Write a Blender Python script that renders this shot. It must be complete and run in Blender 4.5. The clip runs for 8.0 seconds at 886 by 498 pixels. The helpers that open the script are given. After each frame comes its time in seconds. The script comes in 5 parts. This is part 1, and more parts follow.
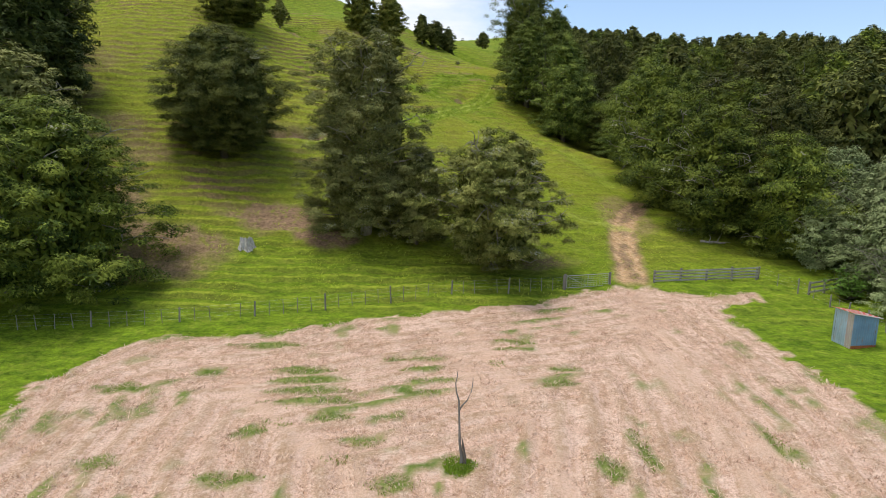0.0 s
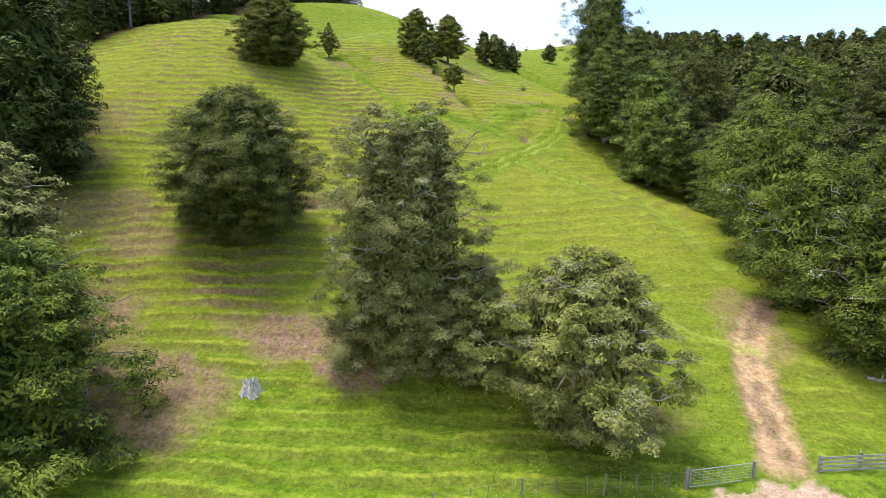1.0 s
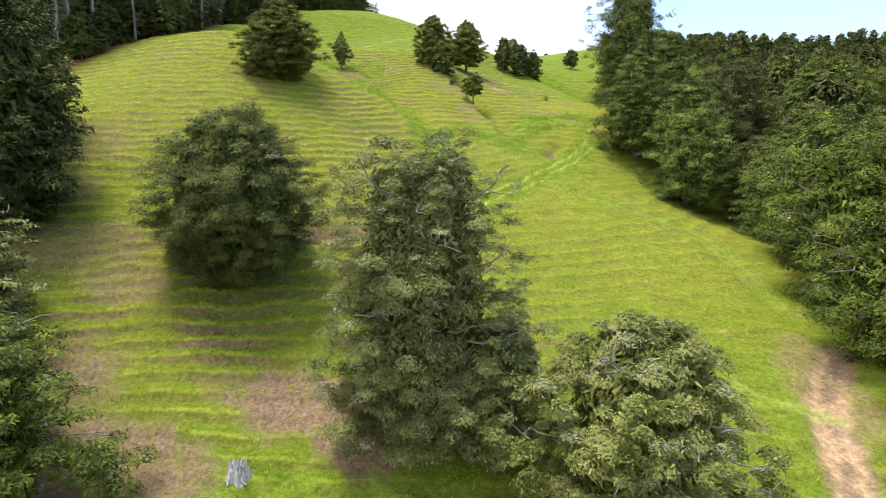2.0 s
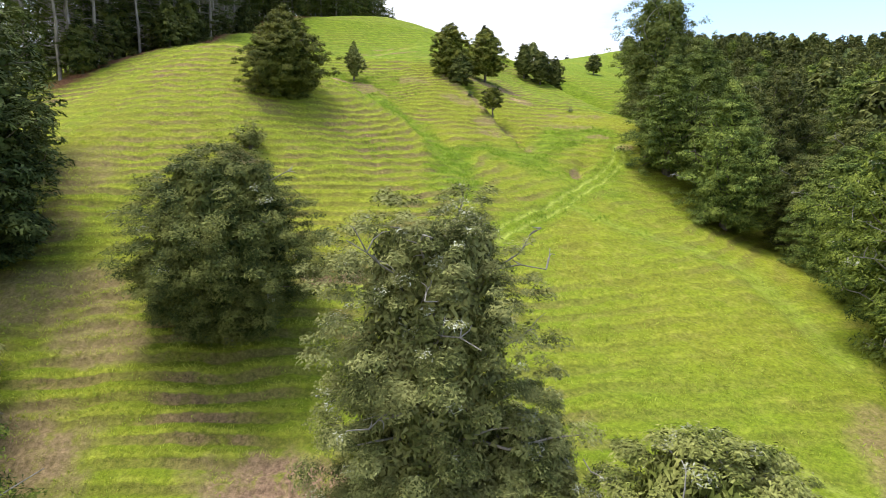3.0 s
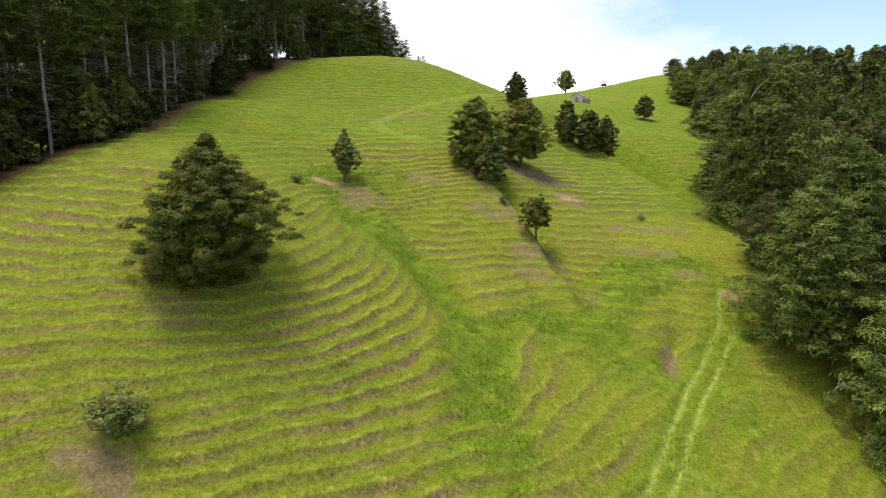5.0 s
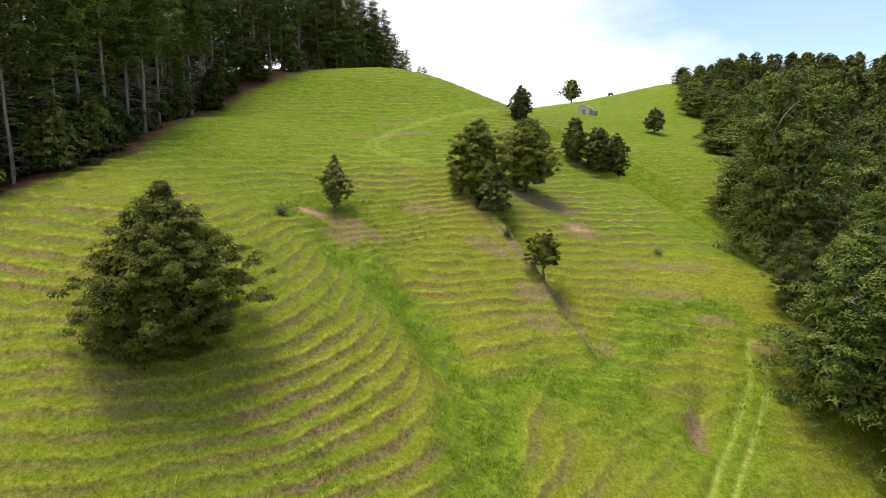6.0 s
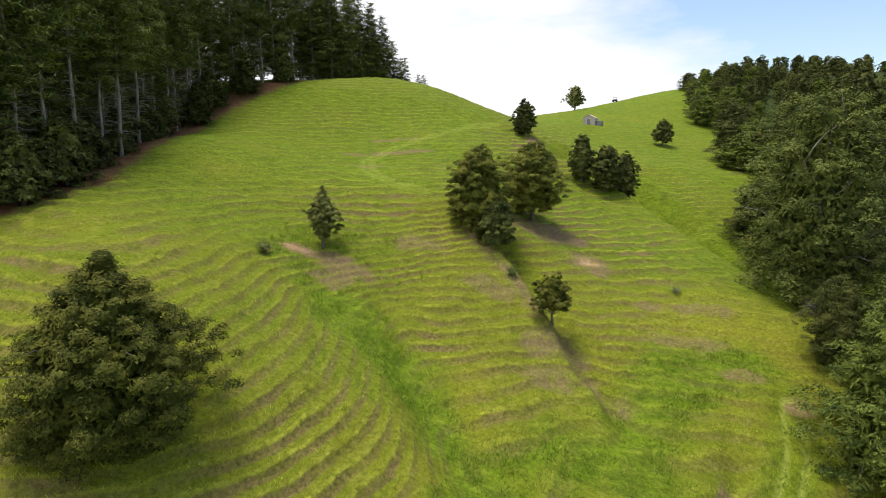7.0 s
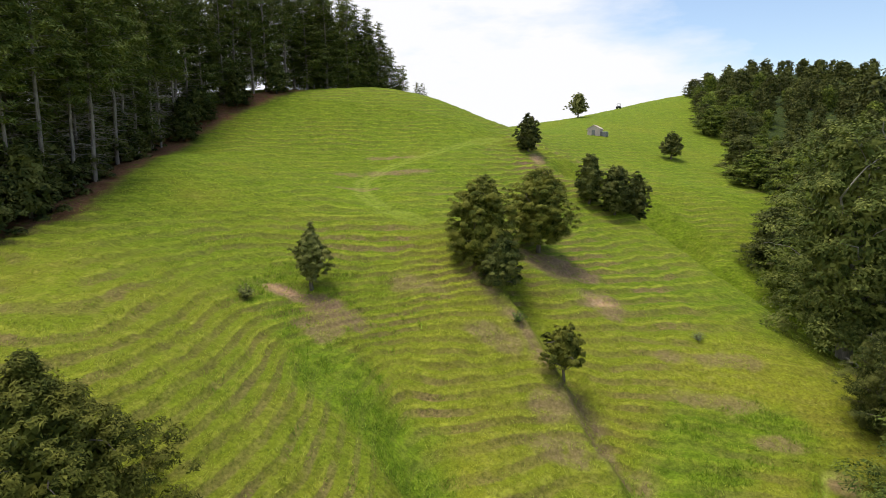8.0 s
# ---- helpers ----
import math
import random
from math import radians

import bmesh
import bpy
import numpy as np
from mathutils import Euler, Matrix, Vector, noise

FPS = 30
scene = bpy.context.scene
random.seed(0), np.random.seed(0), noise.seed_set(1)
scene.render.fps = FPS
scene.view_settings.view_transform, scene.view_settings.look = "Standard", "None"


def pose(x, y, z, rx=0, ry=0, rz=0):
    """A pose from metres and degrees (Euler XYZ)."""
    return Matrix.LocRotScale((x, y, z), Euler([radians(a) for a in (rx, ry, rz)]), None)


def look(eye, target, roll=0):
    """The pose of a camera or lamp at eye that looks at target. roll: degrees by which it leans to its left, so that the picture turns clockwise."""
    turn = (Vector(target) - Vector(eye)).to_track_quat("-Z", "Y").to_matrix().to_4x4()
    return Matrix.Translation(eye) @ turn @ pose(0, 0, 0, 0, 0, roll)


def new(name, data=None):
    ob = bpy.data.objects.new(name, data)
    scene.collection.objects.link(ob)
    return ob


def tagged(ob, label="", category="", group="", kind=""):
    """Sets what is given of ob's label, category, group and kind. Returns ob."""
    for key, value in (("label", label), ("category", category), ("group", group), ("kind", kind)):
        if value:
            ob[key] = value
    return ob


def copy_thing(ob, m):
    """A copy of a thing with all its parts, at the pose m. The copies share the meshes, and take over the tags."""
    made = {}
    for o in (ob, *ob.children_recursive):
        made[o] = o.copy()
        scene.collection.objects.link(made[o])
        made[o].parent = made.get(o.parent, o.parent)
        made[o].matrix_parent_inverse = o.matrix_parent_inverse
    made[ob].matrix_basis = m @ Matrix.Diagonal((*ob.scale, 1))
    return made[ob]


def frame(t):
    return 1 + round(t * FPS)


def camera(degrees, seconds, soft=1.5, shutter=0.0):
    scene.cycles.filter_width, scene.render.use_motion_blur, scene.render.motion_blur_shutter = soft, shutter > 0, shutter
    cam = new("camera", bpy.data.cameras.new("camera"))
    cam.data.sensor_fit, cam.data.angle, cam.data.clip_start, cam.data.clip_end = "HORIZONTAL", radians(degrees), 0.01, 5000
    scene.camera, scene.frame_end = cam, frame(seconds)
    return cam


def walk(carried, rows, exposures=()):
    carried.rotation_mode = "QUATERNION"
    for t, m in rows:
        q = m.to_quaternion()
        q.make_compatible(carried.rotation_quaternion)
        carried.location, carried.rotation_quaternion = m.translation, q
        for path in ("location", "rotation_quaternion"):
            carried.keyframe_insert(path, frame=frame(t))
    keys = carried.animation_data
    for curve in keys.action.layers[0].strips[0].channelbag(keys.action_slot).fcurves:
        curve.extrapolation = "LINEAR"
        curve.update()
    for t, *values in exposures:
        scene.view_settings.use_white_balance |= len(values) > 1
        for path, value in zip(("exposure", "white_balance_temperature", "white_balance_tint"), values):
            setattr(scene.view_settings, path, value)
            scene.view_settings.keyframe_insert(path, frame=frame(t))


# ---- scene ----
# ------------------------------------------------------------ camera and its flight
cam = camera(75.0, 8.0, soft=0.8)
PATH = [  # seconds, place in metres, turn in degrees
    (0, 0.000, -0.000, 9.000, 80.500, -1.163, -0.000),
    (0.5, -0.159, 7.209, 12.916, 80.476, -0.899, 3.932),
    (1, -0.454, 11.635, 14.912, 80.470, -0.701, 5.956),
    (1.5, -0.927, 14.407, 15.387, 80.799, -0.244, 6.776),
    (3, -1.883, 21.965, 18.657, 80.872, -0.155, 9.377),
    (3.5, -2.238, 24.411, 19.993, 80.933, -0.031, 10.245),
    (4, -2.775, 27.227, 21.636, 80.870, 0.024, 11.164),
    (4.5, -5.853, 43.676, 30.656, 80.760, 0.268, 11.264),
    (6, -6.801, 51.963, 34.273, 81.266, 0.167, 11.780),
    (6.5, -7.171, 54.583, 35.656, 81.250, 0.235, 11.857),
    (7, -7.660, 57.152, 37.021, 81.236, 0.227, 11.851),
    (7.5, -8.183, 59.647, 38.423, 81.172, 0.211, 11.807),
    (8, -8.773, 62.125, 39.809, 81.112, 0.071, 11.754),
]
# the flight speeds up twice: share of the stretch that is done at each time
SPURTS = {(0.0, 0.5): ((0.1, 0.025), (0.2, 0.095), (0.3, 0.29), (0.4, 0.63)),
          (0.5, 1.0): ((0.6, 0.40), (0.7, 0.62), (0.8, 0.78), (0.9, 0.90)),
          (1.5, 3.0): ((1.6, 0.068), (1.7, 0.137), (2.25, 0.505), (2.8, 0.869), (2.9, 0.935)),
          (4.0, 4.5): ((4.1, 0.2), (4.2, 0.4), (4.3, 0.6), (4.4, 0.8)),
          (4.5, 6.0): ((4.6, 0.06), (4.7, 0.122), (5.2, 0.468), (5.8, 0.872), (5.9, 0.936))}


def flight():
    rows = []
    for a, b in zip(PATH, PATH[1:] + [None]):
        rows.append((a[0], pose(*a[1:])))
        if b and (a[0], b[0]) in SPURTS:
            for t, u in SPURTS[a[0], b[0]]:
                rows.append((t, pose(*[p + (q - p) * u for p, q in zip(a[1:], b[1:])])))
    return rows


# the clip's own exposure drifts as the sky comes and goes
EXPOSURES = [(0.0, 0.32, 6400, 10), (0.5, 0.56, 6250, 10), (1.0, 1.0, 6150, 11), (1.5, 1.05, 6150, 12), (3.0, 1.02, 6200, 13), (4.0, 0.87, 6300, 13), (4.5, 0.57, 6550, 11), (6.0, 0.50, 6650, 11), (8.0, 0.30, 6650, 11)]
walk(cam, flight(), EXPOSURES)


# ------------------------------------------------------------ sky, cloud and sun
SUN_TO = Vector((-0.34, 0.08, 1.4)).normalized()   # towards the sun


def make_world():
    world = bpy.data.worlds.new("sky")
    scene.world = world
    world.use_nodes = True
    nt = world.node_tree
    nt.nodes.clear()
    out = nt.nodes.new("ShaderNodeOutputWorld")
    back = nt.nodes.new("ShaderNodeBackground")
    sky = nt.nodes.new("ShaderNodeTexSky")
    sky.sky_type = "NISHITA"
    sky.sun_disc = False
    sky.sun_elevation = math.asin(SUN_TO.z)
    sky.sun_rotation = math.atan2(SUN_TO.x, SUN_TO.y)
    gain = nt.nodes.new("ShaderNodeVectorMath")
    gain.operation = "SCALE"
    gain.inputs["Scale"].default_value = 0.155
    nt.links.new(sky.outputs["Color"], gain.inputs[0])
    # broken white cloud over most of the sky
    tc = nt.nodes.new("ShaderNodeTexCoord")
    mp = nt.nodes.new("ShaderNodeMapping")
    mp.inputs["Scale"].default_value = (1.0, 1.0, 3.2)
    mp.inputs["Location"].default_value = (0.35, 0.1, 0.15)
    nz = nt.nodes.new("ShaderNodeTexNoise")
    nz.inputs["Scale"].default_value = 1.7
    nz.inputs["Detail"].default_value = 7.0
    nz.inputs["Roughness"].default_value = 0.55
    ramp = nt.nodes.new("ShaderNodeValToRGB")
    ramp.color_ramp.elements[0].position = 0.36
    ramp.color_ramp.elements[1].position = 0.52
    nt.links.new(tc.outputs["Generated"], mp.inputs["Vector"])
    nt.links.new(mp.outputs["Vector"], nz.inputs["Vector"])
    # the cloud thins out towards the east
    axes = nt.nodes.new("ShaderNodeSeparateXYZ")
    nt.links.new(tc.outputs["Generated"], axes.inputs[0])
    thin = nt.nodes.new("ShaderNodeMapRange")
    thin.inputs["From Min"].default_value, thin.inputs["From Max"].default_value = 0.0, 0.36
    thin.inputs["To Min"].default_value, thin.inputs["To Max"].default_value = 0.03, -0.15
    nt.links.new(axes.outputs["X"], thin.inputs["Value"])
    cover = nt.nodes.new("ShaderNodeMath")
    nt.links.new(nz.outputs["Fac"], cover.inputs[0])
    nt.links.new(thin.outputs[0], cover.inputs[1])
    nt.links.new(cover.outputs[0], ramp.inputs["Fac"])
    mix = nt.nodes.new("ShaderNodeMix")
    mix.data_type = "RGBA"
    nt.links.new(ramp.outputs["Color"], mix.inputs["Factor"])
    nt.links.new(gain.outputs[0], mix.inputs["A"])
    mix.inputs["B"].default_value = (0.79, 0.81, 0.85, 1)
    nt.links.new(mix.outputs["Result"], back.inputs["Color"])
    back.inputs["Strength"].default_value = 1.0
    nt.links.new(back.outputs[0], out.inputs[0])


make_world()
sun_data = bpy.data.lights.new("sun", "SUN")
sun_data.energy, sun_data.angle, sun_data.color = 2.55, radians(22.0), (1.0, 0.95, 0.86)
sun = new("sun", sun_data)
sun.matrix_world = look((0, 0, 80), Vector((0, 0, 80)) - SUN_TO)


# ------------------------------------------------------------ materials
class Nodes:
    """A small wrapper to write node materials in few words."""

    def __init__(self, name, roughness=0.9, specular=0.2):
        self.mat = bpy.data.materials.new(name)
        self.mat.use_nodes = True
        self.nt = self.mat.node_tree
        self.bsdf = self.nt.nodes["Principled BSDF"]
        self.bsdf.inputs["Roughness"].default_value = roughness
        self.bsdf.inputs["Specular IOR Level"].default_value = specular

    def node(self, kind, **values):
        n = self.nt.nodes.new("ShaderNode" + kind)
        for key, value in values.items():
            n.inputs[key.replace("_", " ")].default_value = value
        return n

    def link(self, a, b):
        self.nt.links.new(a, b)

    def attr(self, name):
        n = self.nt.nodes.new("ShaderNodeAttribute")
        n.attribute_name = name
        return n.outputs["Fac"]

    def noise(self, scale, detail=4.0, rough=0.55, vector=None, stretch=None):
        n = self.node("TexNoise", Scale=scale, Detail=detail, Roughness=rough)
        if vector is None:
            vector = self.node("TexCoord").outputs["Object"]
        if stretch:
            m = self.node("Mapping", Scale=stretch)
            self.link(vector, m.inputs["Vector"])
            vector = m.outputs["Vector"]
        self.link(vector, n.inputs["Vector"])
        return n.outputs["Fac"]

    def ramp(self, fac, lo, hi):
        n = self.node("MapRange")
        self.link(fac, n.inputs["Value"])
        n.inputs["From Min"].default_value, n.inputs["From Max"].default_value = lo, hi
        return n.outputs["Result"]

    def mix(self, fac, a, b):
        n = self.nt.nodes.new("ShaderNodeMix")
        n.data_type = "RGBA"
        for value, key in ((fac, "Factor"), (a, "A"), (b, "B")):
            if hasattr(value, "is_linked"):
                self.link(value, n.inputs[key])
            elif key == "Factor":
                n.inputs[key].default_value = value
            else:
                n.inputs[key].default_value = (*value, 1)
        return n.outputs["Result"]

    def math(self, op, a, b):
        n = self.nt.nodes.new("ShaderNodeMath")
        n.operation = op
        n.use_clamp = True
        for k, value in enumerate((a, b)):
            if hasattr(value, "is_linked"):
                self.link(value, n.inputs[k])
            else:
                n.inputs[k].default_value = value
        return n.outputs[0]

    def sum(self, *terms):
        """Adds sockets, each given with its factor."""
        total = None
        for socket, factor in terms:
            n = self.nt.nodes.new("ShaderNodeMath")
            n.operation = "MULTIPLY_ADD"
            self.link(socket, n.inputs[0])
            n.inputs[1].default_value = factor
            if total is None:
                n.inputs[2].default_value = 0.0
            else:
                self.link(total, n.inputs[2])
            total = n.outputs[0]
        return total

    def band(self, f, a, b, c, d):
        """Rises from a to b and falls from c to d."""
        return self.math("MULTIPLY", self.ramp(f, a, b), self.ramp(f, d, c))

    def colour(self, socket):
        self.link(socket, self.bsdf.inputs["Base Color"])

    def bump(self, height, strength, distance):
        n = self.node("Bump", Strength=strength, Distance=distance)
        self.link(height, n.inputs["Height"])
        self.link(n.outputs["Normal"], self.bsdf.inputs["Normal"])


def pasture_material():
    m = Nodes("pasture", 0.95, 0.1)
    big, mid, fine = m.noise(0.045, 3), m.noise(0.35, 4), m.noise(2.6, 6, 0.7)
    blade = m.noise(14.0, 3, 0.7)
    lush, yellow, olive = (0.162, 0.226, 0.012), (0.264, 0.270, 0.021), (0.190, 0.172, 0.024)
    tuft = m.noise(5.0, 5, 0.75)
    c = m.mix(m.ramp(big, 0.30, 0.70), lush, yellow)
    c = m.mix(m.math("MULTIPLY", m.ramp(mid, 0.42, 0.70), 0.55), c, olive)
    c = m.mix(m.math("MULTIPLY", m.ramp(m.noise(1.2, 5, 0.7), 0.50, 0.68), 0.50), c, (0.36, 0.335, 0.065))
    c = m.mix(m.math("MULTIPLY", m.ramp(fine, 0.52, 0.70), 0.50), c, (0.105, 0.125, 0.024))
    c = m.mix(m.math("MULTIPLY", m.ramp(tuft, 0.52, 0.70), 0.55), c, (0.075, 0.105, 0.016))
    c = m.mix(m.math("MULTIPLY", m.ramp(blade, 0.52, 0.72), 0.45), c, (0.060, 0.085, 0.012))
    rank = m.mix(m.ramp(m.noise(0.9, 7, 0.8, stretch=(0.7, 1.6, 1.6)), 0.40, 0.60), (0.172, 0.262, 0.014), (0.066, 0.122, 0.007))
    rank = m.mix(m.math("MULTIPLY", m.ramp(m.noise(1.5, 5, 0.7), 0.50, 0.66), 0.5), rank, (0.250, 0.292, 0.036))
    c = m.mix(m.math("MULTIPLY", m.attr("lush"), 0.95), c, rank)
    # steps in the slope: a green tread, a riser of dry stalks and bare earth with shade painted in, an overhanging lip
    # painted as if lit
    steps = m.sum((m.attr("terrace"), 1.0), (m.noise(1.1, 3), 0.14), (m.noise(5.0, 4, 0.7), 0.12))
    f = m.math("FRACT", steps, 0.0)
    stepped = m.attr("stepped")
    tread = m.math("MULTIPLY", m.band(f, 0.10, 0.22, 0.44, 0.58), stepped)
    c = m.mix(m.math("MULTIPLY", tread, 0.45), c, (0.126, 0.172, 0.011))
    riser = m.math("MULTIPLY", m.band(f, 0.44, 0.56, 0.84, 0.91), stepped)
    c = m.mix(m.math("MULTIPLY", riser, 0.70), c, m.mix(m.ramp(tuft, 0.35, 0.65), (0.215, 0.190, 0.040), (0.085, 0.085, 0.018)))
    dry = m.mix(m.ramp(tuft, 0.35, 0.65), (0.350, 0.225, 0.130), (0.105, 0.072, 0.036))
    bare = m.math("MULTIPLY", m.attr("dryness"), m.math("MULTIPLY", m.ramp(m.noise(0.5, 5, 0.7), 0.38, 0.52), m.ramp(m.noise(0.10, 3), 0.28, 0.50)))
    c = m.mix(m.math("MULTIPLY", m.math("MULTIPLY", riser, bare), 0.95), c, dry)
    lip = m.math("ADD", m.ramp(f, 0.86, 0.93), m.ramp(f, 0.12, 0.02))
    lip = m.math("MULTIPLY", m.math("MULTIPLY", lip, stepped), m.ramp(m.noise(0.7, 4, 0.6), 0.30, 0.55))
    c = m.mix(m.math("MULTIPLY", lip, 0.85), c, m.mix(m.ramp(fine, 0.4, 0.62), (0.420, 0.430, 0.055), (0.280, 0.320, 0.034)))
    earth = m.mix(m.ramp(tuft, 0.35, 0.65), (0.140, 0.092, 0.056), (0.340, 0.225, 0.142))
    soil = m.math("MULTIPLY", m.attr("soil"), m.ramp(m.noise(1.4, 6, 0.75), 0.30, 0.50))
    c = m.mix(soil, c, earth)
    clay = m.mix(m.ramp(fine, 0.35, 0.65), (0.42, 0.25, 0.12), (0.60, 0.42, 0.25))
    c = m.mix(m.attr("clay"), c, clay)
    # forest floor: dark green growth, its colour also holding the shade under the trees
    cover = m.math("MULTIPLY", m.attr("shaded_floor"), m.ramp(m.noise(0.8, 5, 0.7), 0.25, 0.45))
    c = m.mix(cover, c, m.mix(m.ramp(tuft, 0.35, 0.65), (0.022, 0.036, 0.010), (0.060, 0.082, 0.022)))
    litter = m.mix(m.ramp(tuft, 0.35, 0.65), (0.130, 0.058, 0.028), (0.300, 0.150, 0.078))
    c = m.mix(m.math("MULTIPLY", m.attr("needles"), m.ramp(m.noise(0.9, 5, 0.7), 0.28, 0.46)), c, litter)
    worn = m.math("MULTIPLY", m.attr("worn"), m.ramp(m.noise(1.9, 5, 0.7), 0.26, 0.50))
    c = m.mix(m.math("MULTIPLY", worn, 0.95), c, (0.350, 0.400, 0.075))
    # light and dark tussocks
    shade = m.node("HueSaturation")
    grain = m.node("MapRange")
    m.link(m.noise(3.6, 9, 0.85), grain.inputs["Value"])
    grain.inputs["From Min"].default_value, grain.inputs["From Max"].default_value = 0.36, 0.64
    grain.inputs["To Min"].default_value, grain.inputs["To Max"].default_value = 0.55, 1.36
    m.link(grain.outputs[0], shade.inputs["Value"])
    m.link(c, shade.inputs["Color"])
    c = shade.outputs["Color"]
    # cut hay in rows
    lane = m.node("CombineXYZ")
    m.link(m.attr("lane_across"), lane.inputs["X"])
    m.link(m.attr("lane_along"), lane.inputs["Y"])
    straw = m.noise(11.0, 8, 0.85)
    streak = m.noise(4.2, 5, 0.65, lane.outputs[0], (1.0, 0.08, 1.0))
    hay = m.mix(m.ramp(straw, 0.38, 0.60), (0.38, 0.235, 0.168), (0.86, 0.645, 0.52))
    hay = m.mix(m.math("MULTIPLY", m.ramp(streak, 0.48, 0.58), 0.75), hay, m.mix(m.ramp(straw, 0.4, 0.6), (0.34, 0.215, 0.135), (0.62, 0.42, 0.30)))
    hay = m.mix(m.math("MULTIPLY", m.ramp(m.noise(0.45, 4), 0.4, 0.7), 0.3), hay, (0.66, 0.42, 0.31))
    rowed = m.math("MULTIPLY", m.attr("row"), m.ramp(m.noise(0.6, 5, 0.7), 0.28, 0.48))
    hay = m.mix(m.math("MULTIPLY", m.ramp(rowed, 0.40, 0.95), 0.55), hay, m.mix(m.ramp(straw, 0.4, 0.6), (0.27, 0.175, 0.095), (0.46, 0.33, 0.21)))
    # shadows and highlights of the hay clumps, painted as dark and pale spots
    clump = m.noise(2.6, 8, 0.78)
    hay = m.mix(m.math("MULTIPLY", m.ramp(clump, 0.53, 0.60), 0.7), hay, (0.29, 0.185, 0.105))
    hay = m.mix(m.math("MULTIPLY", m.ramp(clump, 0.46, 0.40), 0.5), hay, (0.90, 0.70, 0.56))
    hay = m.mix(m.math("MULTIPLY", m.ramp(m.noise(9.0, 4, 0.7), 0.56, 0.72), 0.6), hay, (0.19, 0.105, 0.06))
    stubble = m.mix(m.ramp(fine, 0.35, 0.65), (0.10, 0.17, 0.025), (0.23, 0.25, 0.075))
    gap = m.math("MULTIPLY", m.attr("gap"), m.ramp(m.noise(3.0, 6, 0.75), 0.30, 0.48))
    hay = m.mix(gap, hay, stubble)
    hay = m.mix(m.math("MULTIPLY", m.attr("worn"), 0.7), hay, m.mix(m.ramp(straw, 0.35, 0.6), (0.45, 0.29, 0.20), (0.70, 0.50, 0.38)))
    c = m.mix(m.attr("mown"), c, hay)
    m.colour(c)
    lay = m.math("MULTIPLY", m.attr("mown"), m.math("SUBTRACT", straw, clump))
    h0 = m.node("Math")
    h0.operation = "MULTIPLY_ADD"
    m.link(lay, h0.inputs[0])
    h0.inputs[1].default_value = 3.0
    m.link(blade, h0.inputs[2])
    h = m.node("Math")
    h.operation = "MULTIPLY_ADD"
    m.link(fine, h.inputs[0])
    h.inputs[1].default_value = 1.6
    m.link(h0.outputs[0], h.inputs[2])
    m.bump(h.outputs[0], 0.6, 0.16)
    return m.mat


def leaf_material(name, dark, mid, light, gloss=0.12, thin=0.12):
    m = Nodes(name, 0.75, gloss)
    geo, info = m.node("NewGeometry"), m.node("ObjectInfo")
    each, tree = geo.outputs["Random Per Island"], info.outputs["Random"]
    patch = m.noise(0.8, 3, 0.6, geo.outputs["Position"])
    c = m.mix(m.ramp(each, 0.0, 1.0), dark, mid)
    c = m.mix(m.math("MULTIPLY", m.ramp(patch, 0.42, 0.68), 0.8), c, light)
    c = m.mix(m.math("MULTIPLY", m.ramp(each, 0.86, 0.9), 0.6), c, light)
    hsv = m.node("HueSaturation")
    m.link(m.ramp(tree, 0, 1), hsv.inputs["Value"])
    vr = m.node("MapRange")
    m.link(tree, vr.inputs["Value"])
    vr.inputs["To Min"].default_value, vr.inputs["To Max"].default_value = 0.72, 1.22
    m.link(vr.outputs[0], hsv.inputs["Value"])
    m.link(c, hsv.inputs["Color"])
    c = hsv.outputs["Color"]
    m.colour(c)
    tr = m.node("BsdfTranslucent")
    m.link(c, tr.inputs["Color"])
    mixer = m.node("MixShader", Fac=thin)
    m.link(m.bsdf.outputs[0], mixer.inputs[1])
    m.link(tr.outputs[0], mixer.inputs[2])
    m.link(mixer.outputs[0], m.nt.nodes["Material Output"].inputs["Surface"])
    return m.mat


def rough_material(name, dark, light, scale=6.0, roughness=0.85, bump=0.4, stretch=None, metallic=0.0):
    m = Nodes(name, roughness, 0.25)
    m.bsdf.inputs["Metallic"].default_value = metallic
    a, b = m.noise(scale, 6, 0.65, stretch=stretch), m.noise(scale * 0.17, 3)
    c = m.mix(m.ramp(a, 0.32, 0.68), dark, light)
    c = m.mix(m.math("MULTIPLY", m.ramp(b, 0.45, 0.7), 0.4), c, tuple(0.6 * v for v in dark))
    m.colour(c)
    m.bump(a, bump, 0.03)
    return m.mat


PASTURE = pasture_material()
TOTARA = leaf_material("totara_leaf", (0.014, 0.025, 0.007), (0.070, 0.090, 0.018), (0.198, 0.202, 0.050))
FOREST_LEAF = leaf_material("forest_leaf", (0.013, 0.028, 0.005), (0.074, 0.114, 0.016), (0.265, 0.312, 0.044))
CONE_LEAF = leaf_material("conical_tree_leaf", (0.014, 0.029, 0.006), (0.092, 0.138, 0.024), (0.250, 0.298, 0.056))
TOTARA_GREY = leaf_material("grey_green_leaf", (0.054, 0.068, 0.018), (0.208, 0.226, 0.060), (0.430, 0.432, 0.155))
OLIVE_LEAF = leaf_material("olive_leaf", (0.026, 0.038, 0.006), (0.105, 0.128, 0.018), (0.250, 0.245, 0.040))
LICHEN_LEAF = leaf_material("lichened_leaf", (0.054, 0.072, 0.013), (0.195, 0.222, 0.040), (0.420, 0.425, 0.130))
PINE_LEAF = leaf_material("pine_needle", (0.040, 0.062, 0.014), (0.120, 0.158, 0.034), (0.255, 0.272, 0.064))
